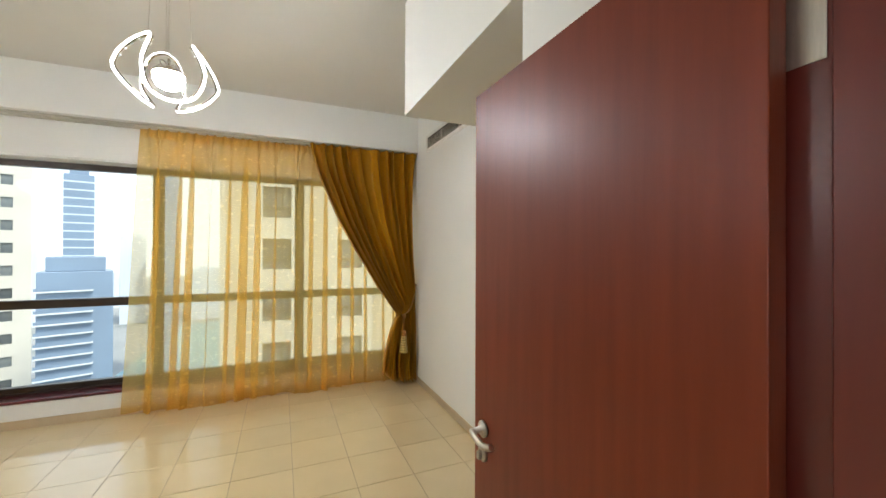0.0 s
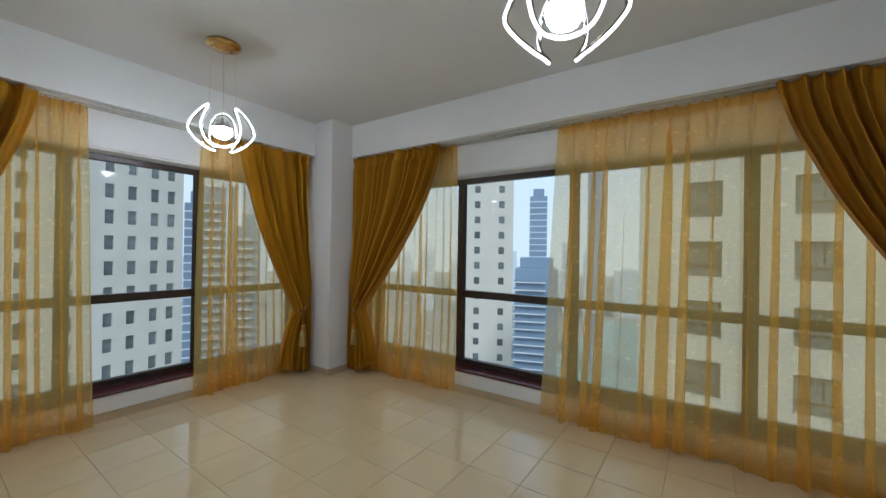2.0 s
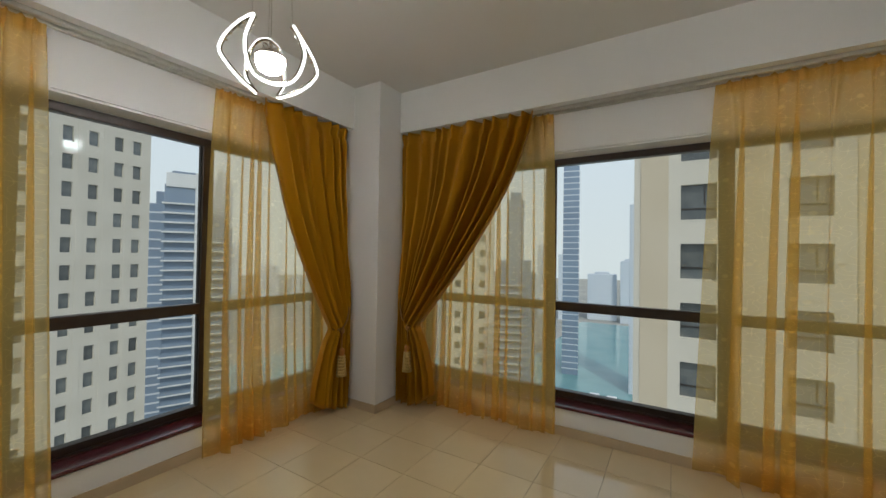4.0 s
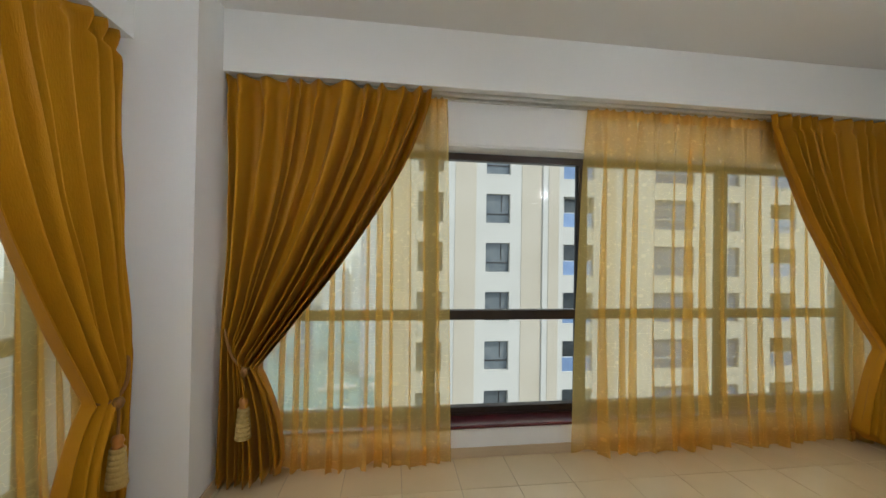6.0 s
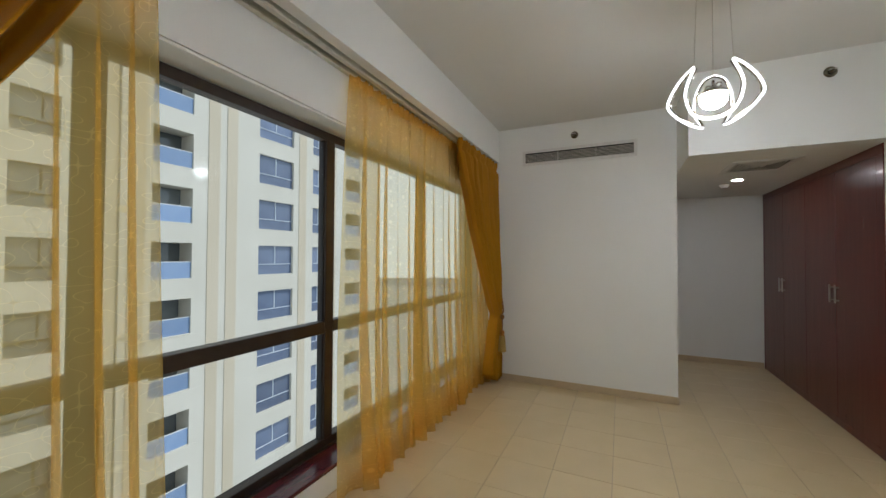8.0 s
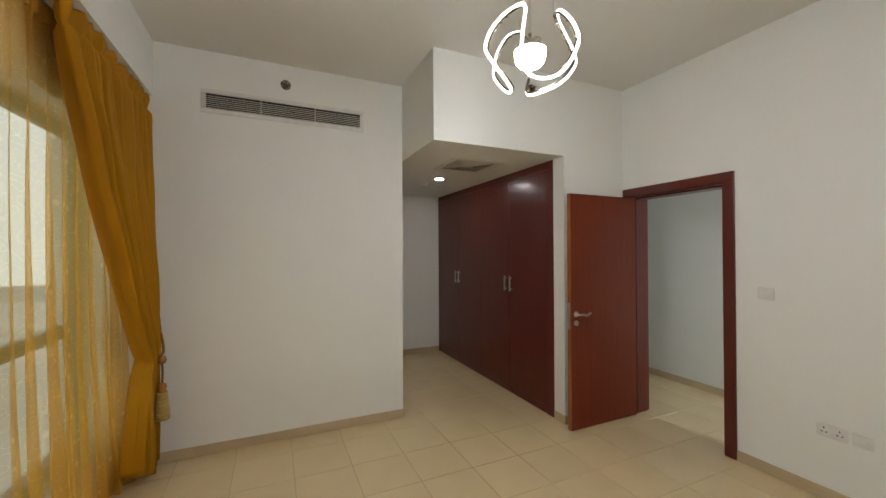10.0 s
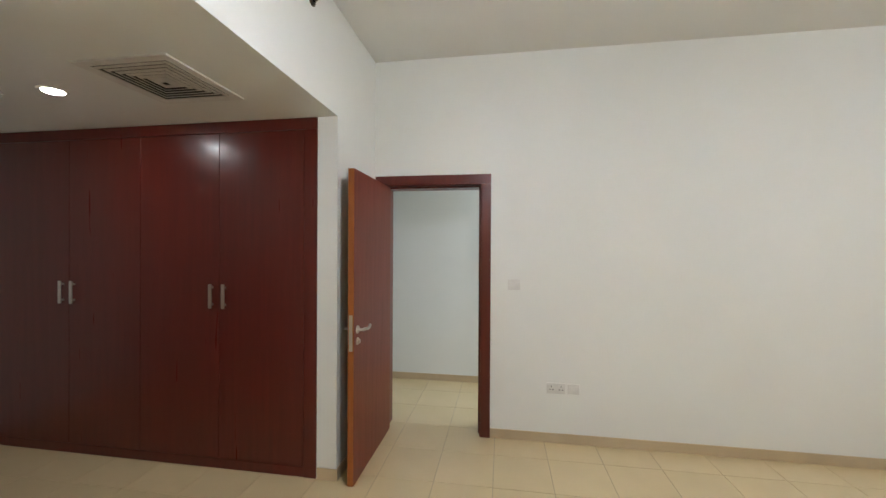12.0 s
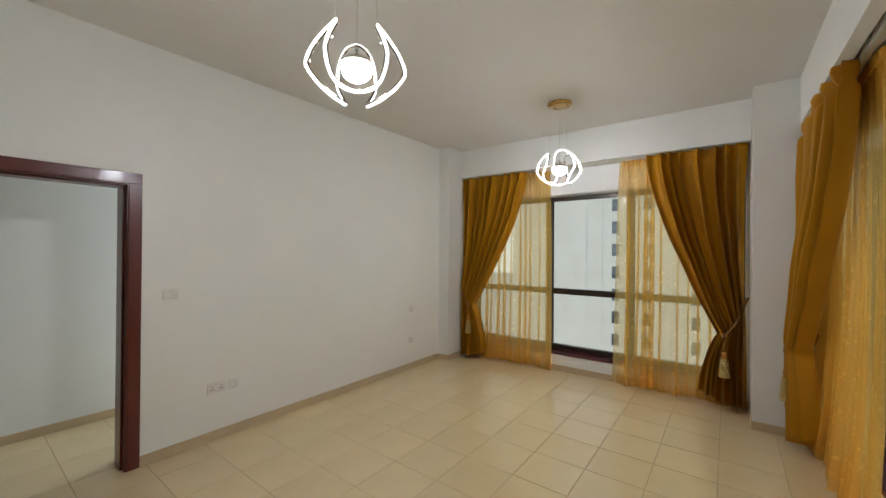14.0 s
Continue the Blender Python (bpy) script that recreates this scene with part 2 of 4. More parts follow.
def tube(bm, pts, radius, sides=8, closed=False):
    """Sweeps a circle, or with a pair of radii an ellipse (side, up), along points."""
    ra, rb = radius if isinstance(radius, tuple) else (radius, radius)
    pts = [Vector(p) for p in pts]
    rings = []
    for i, p in enumerate(pts):
        a, b = pts[i - 1 if i or closed else i], pts[(i + 1) % len(pts) if closed or i + 1 < len(pts) else i]
        t = (b - a).normalized()
        s = t.cross(Vector((0.02, 0.11, 1))).normalized()
        u = s.cross(t)
        rings.append([bm.verts.new(p + s * ra * math.cos(k * math.tau / sides) + u * rb * math.sin(k * math.tau / sides)) for k in range(sides)])
    n = len(rings)
    for i in range(n if closed else n - 1):
        r, q = rings[i], rings[(i + 1) % n]
        for k in range(sides):
            bm.faces.new((r[k], r[(k + 1) % sides], q[(k + 1) % sides], q[k])).smooth = True
    if not closed:
        bm.faces.new(rings[0])
        bm.faces.new(rings[-1][::-1])
    return bm


def lathe(bm, profile, at=(0, 0, 0), sides=20, axis="z"):
    """Turns a profile of (radius, height) about an axis through at."""
    rings = []
    for r, h in profile:
        ring = []
        for k in range(sides):
            c, s = r * math.cos(k * math.tau / sides), r * math.sin(k * math.tau / sides)
            p = {"z": (c, s, h), "x": (h, c, s), "y": (c, h, s)}[axis]
            ring.append(bm.verts.new(Vector(at) + Vector(p)))
        rings.append(ring)
    for a, b in zip(rings, rings[1:]):
        for k in range(sides):
            bm.faces.new((a[k], a[(k + 1) % sides], b[(k + 1) % sides], b[k])).smooth = True
    bm.faces.new(rings[0])
    bm.faces.new(rings[-1][::-1])
    bmesh.ops.recalc_face_normals(bm, faces=bm.faces[:])
    return bm


def spline(pts, steps=8, closed=False):
    pts, out = [Vector(p) for p in pts], []
    n = len(pts)
    for i in range(n if closed else n - 1):
        if closed:
            a, b, c, d = (pts[(i + k) % n] for k in (-1, 0, 1, 2))
        else:
            a, b, c, d = pts[max(i - 1, 0)], pts[i], pts[i + 1], pts[min(i + 2, n - 1)]
        for k in range(steps):
            t = k / steps
            out.append(0.5 * (2 * b + (c - a) * t + (2 * a - 5 * b + 4 * c - d) * t * t + (3 * b - a - 3 * c + d) * t ** 3))
    return out if closed else out + [pts[-1]]


def part(name, bm, mat, parent=None, label=""):
    me = bpy.data.meshes.new(name)
    bm.to_mesh(me)
    bm.free()
    me.materials.append(mat)
    ob = new(name, me)
    if parent:
        ob.parent = parent
    if label:
        ob["label"] = label
    return ob


def thing(name, at, label, category, group="", kind=""):
    ob = new(name)
    ob.location = at
    ob.empty_display_size = 0.1
    return tagged(ob, label, category, group, kind)


def setting(name, bm, mat, label, category):
    return tagged(part(name, bm, mat), label, category, kind="structure")


# ---- the room's shell ----
CEIL, RECESS = 3.17, 2.80           # ceiling; top of the curtain pockets
XA, YB = -4.137, 4.692              # faces of the beams over the two window bays
XAW, YBW = -4.365, 4.915            # inner faces of the window walls
XO, YO = -4.72, 5.27                # their outer faces
YS, YC = 0.688, -0.56               # door wall; far wall of the corridor
XE, XF = 1.604, 0.825               # wall with the grille; wall beside the door
SOFFIT, HEAD, SILL = 2.447, 2.42, 0.246

bm = bmesh.new()
box(bm, (XO, YBW, HEAD), (3.9, YO, 3.4))
box(bm, (XO, YBW, -0.2), (3.9, YO, SILL - 0.03))
box(bm, (XO, YBW, SILL - 0.03), (-3.72, YO, HEAD))
box(bm, (1.62, YBW, SILL - 0.03), (3.9, YO, HEAD))
setting("wall_north", bm, M_WALL, "white painted window wall with a low parapet", "wall")
bm = bmesh.new()
box(bm, (XO, 0.462, HEAD), (XAW, YBW, 3.4))
box(bm, (XO, 0.462, -0.2), (XAW, YBW, SILL - 0.03))
box(bm, (XO, 0.462, SILL - 0.03), (XAW, 0.90, HEAD))
box(bm, (XO, 4.34, SILL - 0.03), (XAW, YBW, HEAD))
setting("wall_west", bm, M_WALL, "white painted window wall with a low parapet", "wall")
bm = bmesh.new()
box(bm, (-4.30, YB, 2.755), (XE, YBW - 0.15, 3.19))
box(bm, (-4.30, YBW - 0.15, RECESS), (XE, YBW, 3.19))
setting("beam_north", bm, M_WALL, "white painted beam over the curtain pocket", "beam")
bm = bmesh.new()
box(bm, (XAW + 0.15, YS, 2.755), (XA, YB, 3.19))
box(bm, (XAW, YS, RECESS), (XAW + 0.15, YB, 3.19))
setting("beam_west", bm, M_WALL, "white painted beam over the curtain pocket", "beam")
setting("column_north_west", boxed((XAW, 4.371, -0.02), (-3.80, YBW, 3.185)), M_WALL, "white painted square corner column", "column")
setting("column_south_west", boxed((XAW, 0.60, -0.02), (-3.81, 0.869, 3.185)), M_WALL, "white painted square corner column", "column")
bm = bmesh.new()
box(bm, (XAW, 0.462, -0.2), (-0.13, YS, 3.4))
box(bm, (0.77, 0.462, -0.2), (3.9, YS, 3.4))
box(bm, (-0.13, 0.462, 2.135), (0.77, YS, 3.4))
setting("wall_south", bm, M_WALL, "white painted wall with a doorway", "wall")
setting("wall_east", boxed((XE, 2.735, -0.2), (3.9, YBW, 3.4)), M_WALL, "white painted wall with an air grille", "wall")
setting("wall_niche_end", boxed((3.68, YS, -0.2), (3.9, 2.735, 2.6)), M_WALL, "white painted end wall of the wardrobe niche", "wall")
setting("bulkhead", boxed((XF, YS, SOFFIT), (3.9, 2.735, 3.3)), M_WALL, "white painted dropped bulkhead over the wardrobe niche", "bulkhead")
setting("pier", boxed((XF, YS, -0.02), (0.967, 1.445, SOFFIT)), M_WALL, "white painted pier beside the wardrobe", "wall")
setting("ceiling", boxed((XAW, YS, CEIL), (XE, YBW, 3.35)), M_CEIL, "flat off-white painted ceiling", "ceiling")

# corridor beyond the doorway
setting("wall_corridor", boxed((-2.6, YC - 0.2, -0.2), (3.2, YC, 2.9)), M_WALL, "white painted corridor wall", "wall")
bm = bmesh.new()
box(bm, (-2.6, YC, -0.2), (-2.4, 0.462, 2.9))
box(bm, (3.0, YC, -0.2), (3.2, 0.462, 2.9))
setting("wall_corridor_ends", bm, M_WALL, "white painted end walls of the corridor", "wall")
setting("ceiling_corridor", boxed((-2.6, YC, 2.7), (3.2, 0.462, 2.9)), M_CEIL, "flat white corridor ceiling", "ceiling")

# skirting: one length a stretch of wall
def skirting(lo, hi):
    setting("baseboard", boxed((*lo, 0.0), (*hi, 0.078), 0.003), M_SKIRT, "beige tile skirting along the wall", "baseboard")


T = 0.011
for lo, hi in (((-3.81, YS), (-0.176, YS + T)), ((XAW, YBW - T), (-3.81, YBW)), ((-3.80, YBW - T), (XE, YBW)),
               ((XAW, 0.869), (XAW + T, 4.371)), ((-3.80, 4.371), (-3.80 + T, YBW - T)), ((XAW + T, 4.371 - T), (-3.80 + T, 4.371)),
               ((-3.81, YS + T), (-3.81 + T, 0.869)), ((XAW + T, 0.869), (-3.81 + T, 0.869 + T)),
               ((XE - T, 2.735), (XE, YBW - T)), ((XE - T, 2.735 - T), (3.68, 2.735)), ((3.68 - T, 1.455), (3.68, 2.735 - T)),
               ((XF - T, YS), (XF, 1.445)), ((XF - T, 1.445), (0.96, 1.445 + T)), ((-2.4, YC), (3.0, YC + T)),
               ((-2.4, 0.462 - T), (-0.176, 0.462)), ((0.816, 0.462 - T), (3.0, 0.462))):
    skirting(lo, hi)


# ---- windows ----
def window(name, length, mullions, m, label):
    """A fixed window along local x, outside towards +y, local z = 0 at the floor; m places it."""
    w = thing(name, (0, 0, 0), label, "window", kind="structure")
    w.matrix_world = m
    lo, hi, rail, d = 0.262, HEAD - 0.02, 1.066, 0.035
    bm = bmesh.new()
    for z0, z1 in ((lo, lo + 0.05), (hi - 0.058, hi)):
        box(bm, (0, -d, z0), (length, d, z1), 0.004)
    box(bm, (0, -d, lo), (0.06, d, hi), 0.004)
    box(bm, (length - 0.06, -d, lo), (length, d, hi), 0.004)
    part("window_frame", bm, M_FRAME, w, "dark bronze aluminium frame")
    for x in mullions:
        part("mullion", boxed((x - 0.041, -d - 0.004, lo + 0.048), (x + 0.041, d, hi - 0.056), 0.005), M_FRAME, w)
    edges = [0.06] + [v for x in mullions for v in (x - 0.041, x + 0.041)] + [length - 0.06]
    for a, b in zip(edges[::2], edges[1::2]):
        part("transom", boxed((a, -d - 0.002, rail - 0.04), (b, d, rail + 0.04), 0.005), M_FRAME, w)
        bm = bmesh.new()
        for x0, x1, z0, z1 in ((a, a + 0.008, lo + 0.05, hi - 0.058), (b - 0.008, b, lo + 0.05, hi - 0.058)):
            box(bm, (x0, -0.02, z0), (x1, 0.0, z1))
        part("gasket", bm, M_DARK, w)
        for z0, z1 in ((lo + 0.05, rail - 0.04), (rail + 0.04, hi - 0.058)):
            p = part("pane", boxed((a + 0.001, 0.002, z0 + 0.001), (b - 0.001, 0.008, z1 - 0.001)), M_GLASS, w)
            p.visible_shadow = False
    part("head_lip", boxed((0, -0.21, HEAD - 0.018), (length, -d, HEAD - 0.002), 0.003), M_WALL, w, "white painted reveal lip")
    part("window_sill", boxed((0.0, -0.226, SILL - 0.024), (length, d + 0.02, SILL), 0.006), M_SILL, w, "polished dark red sill board")
    part("sill_upstand", boxed((0.0, -d - 0.012, SILL), (length, d, lo), 0.003), M_FRAME, w)
    return w


window("window_2", 5.34, [-2.36 + 3.72, -1.06 + 3.72, 0.29 + 3.72], pose(-3.72, 5.13, 0), "wide dark bronze framed window of four bays with a city view")
window("window_1", 3.44, [2.14 - 0.90, 3.20 - 0.90], pose(-4.58, 0.90, 0, 0, 0, 90), "dark bronze framed window of three bays with a city view")


# ---- curtains: local x runs along the wall from the outer end, y = 0 is the cloth's plane, -y faces the room ----
def curtain_rail(name, length, m):
    r = thing(name, (0, 0, 0), "pale aluminium double curtain rail under the beam", "curtain rail")
    r.matrix_world = m
    for y in (-0.028, 0.052):
        bm = bmesh.new()
        box(bm, (0, y - 0.018, -0.058), (length, y + 0.018, 0), 0.003)
        box(bm, (0, y - 0.022, -0.050), (length, y + 0.022, -0.042))
        box(bm, (0, y - 0.022, -0.012), (length, y + 0.022, -0.004))
        part("track", bm, M_RAIL, r)
    for k in range(int(length / 0.6)):
        part("bracket", boxed((0.3 + 0.6 * k, -0.056, -0.018), (0.33 + 0.6 * k, 0.078, 0.0005), 0.002), M_RAIL, r)
    return r


def folds(u, n, seed):
    """Uneven pleats: -1 to 1."""
    s = u * n + 0.9 * noise.noise((u * n * 0.45, seed, 0.3)) + 0.35 * noise.noise((u * n * 1.1, seed, 4.0))
    return math.sin(s * math.tau), s


def cloth(name, point, nu, nv, mat, parent, size):
    me = bpy.data.meshes.new(name)
    verts = [point(i / nu, j / nv) for j in range(nv + 1) for i in range(nu + 1)]
    faces = [(j * (nu + 1) + i, j * (nu + 1) + i + 1, (j + 1) * (nu + 1) + i + 1, (j + 1) * (nu + 1) + i) for j in range(nv) for i in range(nu)]
    me.from_pydata(verts, [], faces)
    uv = me.uv_layers.new(name="cloth")
    for loop in me.loops:
        j, i = divmod(loop.vertex_index, nu + 1)
        uv.data[loop.index].uv = (i / nu * size[0], j / nv * size[1])
    me.polygons.foreach_set("use_smooth", [True] * len(me.polygons))
    me.materials.append(mat)
    ob = new(name, me)
    ob.parent = parent
    return ob


def drape(m, width, mirror, knot_z=0.80, seed=1.0, label=""):
    """A pinch-pleated drape of that top width, tied back to its outer end."""
    s = -1 if mirror else 1
    d = thing("drape", (0, 0, 0), label, "curtain", "tied-back ochre drapes")
    d.matrix_world = m
    top, n = 2.745, round(width / 0.128)
    tie = 0.255

    def shape(u, v):
        z_top, z_low = top, 0.035 + 0.20 * max(0.0, u - 0.35) ** 1.3 + 0.012 * math.sin(u * 21 + seed)
        z = z_top + (z_low - z_top) * v
        # the tie rises towards the wall
        kz = knot_z + 0.30 * (1 - u) ** 1.5
        t = (top - z) / (top - kz)
        if t <= 1:
            inner = width + (tie - width) * t ** 1.42
            gather = max(0.0, t) ** 2.2
        else:
            q = min(1.0, (t - 1) * (top - kz) / kz)
            inner = tie + 0.17 * q ** 0.7 + 0.03 * math.sin(q * math.pi)
            gather = 1 - 0.75 * q ** 0.5
        outer = 0.03 * math.sin(min(t, 1.0) * math.pi) + (0.035 * gather)
        wave, ph = folds(u, n, seed)
        head = min(1.0, max(0.0, (top - z) / 0.10))
        amp = (0.046 + 0.018 * head + 0.026 * min(1.0, t)) * (1 - 0.30 * gather) * (0.75 + 0.5 * abs(noise.noise((u * 6, seed, 2.0))) * 2)
        pinch = 1 - 0.5 * math.exp(-((top - z - 0.10) / 0.03) ** 2)
        y = -amp * (wave - 0.25 * math.cos(2 * ph * math.tau)) * pinch - 0.055 * gather - 0.03 * min(1.0, max(0.0, t)) * u
        # stiff pinched pleats stand out along the heading
        y -= 0.026 * math.exp(-((top - z) / 0.10) ** 4) * max(0.0, math.cos(ph * math.tau)) ** 3
        y += (0.022 * noise.noise((u * 9, z * 1.6, seed)) + 0.010 * noise.noise((u * 26, z * 2.5, seed + 5))) * head
        x = outer + (inner - outer) * u + 0.010 * math.cos(ph * math.tau * 1.0) * head * (1 - gather) + 0.008 * noise.noise((u * 5, z * 3, seed + 7))
        sag = 0.02 * math.sin(u * 40 + seed) * gather * 0.3
        return (s * x, y, z + sag * (1 - v))

    c = cloth("cloth", shape, n * 18, 74, M_DRAPE, d, (width * 2, 2.7))
    so = c.modifiers.new("thickness", "SOLIDIFY")
    so.thickness = 0.003
    # tie-back rope from the hook on the wall round the gathered cloth
    hook = (s * 0.012, -0.02, 1.165)
    front = spline([hook, (s * 0.05, -0.10, 1.06), (s * 0.12, -0.155, 0.90), (s * 0.19, -0.15, knot_z + 0.02), (s * 0.235, -0.08, knot_z + 0.01),
                    (s * 0.20, 0.0, knot_z + 0.08), (s * 0.10, 0.035, 1.0), hook], 6)
    part("tie_rope", tube(bmesh.new(), front, 0.0095, 7), M_ROPE, d, "twisted bronze tie-back rope")
    part("hook", lathe(bmesh.new(), [(0.016, 0), (0.016, 0.006), (0.006, 0.008), (0.006, 0.03), (0.010, 0.034), (0.008, 0.04)],
                       (0.002 * s, -0.02, 1.165), 12, "x") if s > 0 else
         lathe(bmesh.new(), [(0.016, 0), (0.016, -0.006), (0.006, -0.008), (0.006, -0.03), (0.010, -0.034), (0.008, -0.04)],
               (0.002 * s, -0.02, 1.165), 12, "x"), M_FRAME, d, "dark metal wall hook")
    kx, ky = s * 0.20, -0.165
    part("knot", lathe(bmesh.new(), [(0.004, 0.03), (0.02, 0.022), (0.027, 0.0), (0.02, -0.022), (0.006, -0.035)], (kx, ky, knot_z), 14), M_ROPE, d)
    part("cord", tube(bmesh.new(), [(kx, ky, knot_z - 0.03), (kx + s * 0.004, ky - 0.004, knot_z - 0.10), (kx, ky, knot_z - 0.165)], 0.007, 7), M_ROPE, d)
    tz = knot_z - 0.16
    tas = part("tassel", lathe(bmesh.new(), [(0.008, 0.0), (0.024, -0.012), (0.029, -0.032), (0.022, -0.055), (0.03, -0.066)], (kx, ky, tz), 18), M_BEAD, d,
               "orange thread tassel head")
    prof = []
    for k in range(7):
        z = -0.066 - 0.028 * k
        prof += [(0.030 + 0.0025 * k, z), (0.036 + 0.0022 * k, z - 0.008), (0.036 + 0.0022 * k, z - 0.020), (0.031 + 0.0025 * k, z - 0.027)]
    part("fringe", lathe(bmesh.new(), prof, (kx, ky, tz), 22), M_TASSEL, tas, "pale gold banded fringe")
    return d


def sheer(m, width, mirror, seed=1.0, label=""):
    s = -1 if mirror else 1
    d = thing("sheer_curtain", (0, 0, 0), label, "curtain", "gold sheer curtains")
    d.matrix_world = m
    # the narrow curtains are bunched more tightly than the wide one
    pitch = 0.165 if width > 2 else 0.105
    top, n = 2.735, round(width / pitch)

    def shape(u, v):
        wave, ph = folds(u, n, seed)
        fine = math.sin(ph * math.tau * 2.3 + seed)
        z = top + (0.034 + 0.010 * wave + 0.014 * math.sin(u * 17 + seed) - top) * v
        lively = 0.35 + 1.5 * abs(noise.noise((u * n * 0.4, seed, 9.0)))
        # narrow pleats at the heading open into fewer deep, fluted folds at the hem
        head = math.exp(-v * 9.0)
        amp = (0.020 + 0.052 * v ** 2) * (1 - 0.6 * head) * lively
        y = -amp * (wave + 0.35 * fine * v) - 0.016 * math.sin(u * n * 2 * math.tau) * head - 0.070 * v ** 3 + 0.010 * noise.noise((u * 6, z * 1.5, seed)) * v
        x = width * u * (1 + 0.03 * v) + 0.40 * pitch * min(1.15, 0.55 + 0.6 * lively) * math.sin(ph * math.tau + 1.2 + 0.4 * v) * (0.8 + 0.2 * v) * (1 - 0.8 * head)
        return (s * x, y, z + 0.012 * math.sin(u * n * 2 * math.tau) ** 2 * head)

    cloth("cloth", shape, n * 28, 52, M_SHEER, d, (width * 1.7, 2.7))

    def band(u, v):
        x, y, z = shape(u, 0.0)
        return (x, y - 0.003 - 0.012 * math.sin(u * n * 2 * math.tau) ** 2, top - 0.075 * v)

    cloth("heading", band, n * 16, 3, M_SHEER, d, (width * 1.7, 0.08))
    return d


YD, YH = 4.752, 4.862      # planes of drapes and sheers, north bay
curtain_rail("curtain_rail", 5.36, pose(-3.78, 4.84, RECESS - 0.001))
drape(pose(-3.79, YD, 0), 1.38, False, 0.80, 1.0, "ochre satin drape tied back with rope beside the column")
drape(pose(1.60, YD, 0), 1.22, True, 0.82, 2.0, "ochre satin drape tied back with rope beside grille wall")
sheer(pose(-3.78, YH, 0), 1.50, False, 3.0, "gold embroidered sheer curtain drawn beside the corner column")
sheer(pose(1.585, YH, 0), 2.73, True, 4.0, "wide gold embroidered sheer curtain drawn over two window bays")
XD, XH = -4.198, -4.312    # the same, west bay
curtain_rail("curtain_rail", 3.48, pose(-4.29, 0.88, RECESS - 0.001, 0, 0, 90))
drape(pose(XD, 0.885, 0, 0, 0, 90), 1.05, False, 0.82, 5.0, "ochre satin drape tied back with rope beside door wall")
drape(pose(XD, 4.36, 0, 0, 0, 90), 0.93, True, 0.79, 6.0, "narrow ochre satin drape tied back beside the corner column")
sheer(pose(XH, 0.89, 0, 0, 0, 90), 1.34, False, 7.0, "gold embroidered sheer curtain drawn beside the door wall")
sheer(pose(XH, 4.35, 0, 0, 0, 90), 1.22, True, 8.0, "narrow gold embroidered sheer curtain beside the corner column")


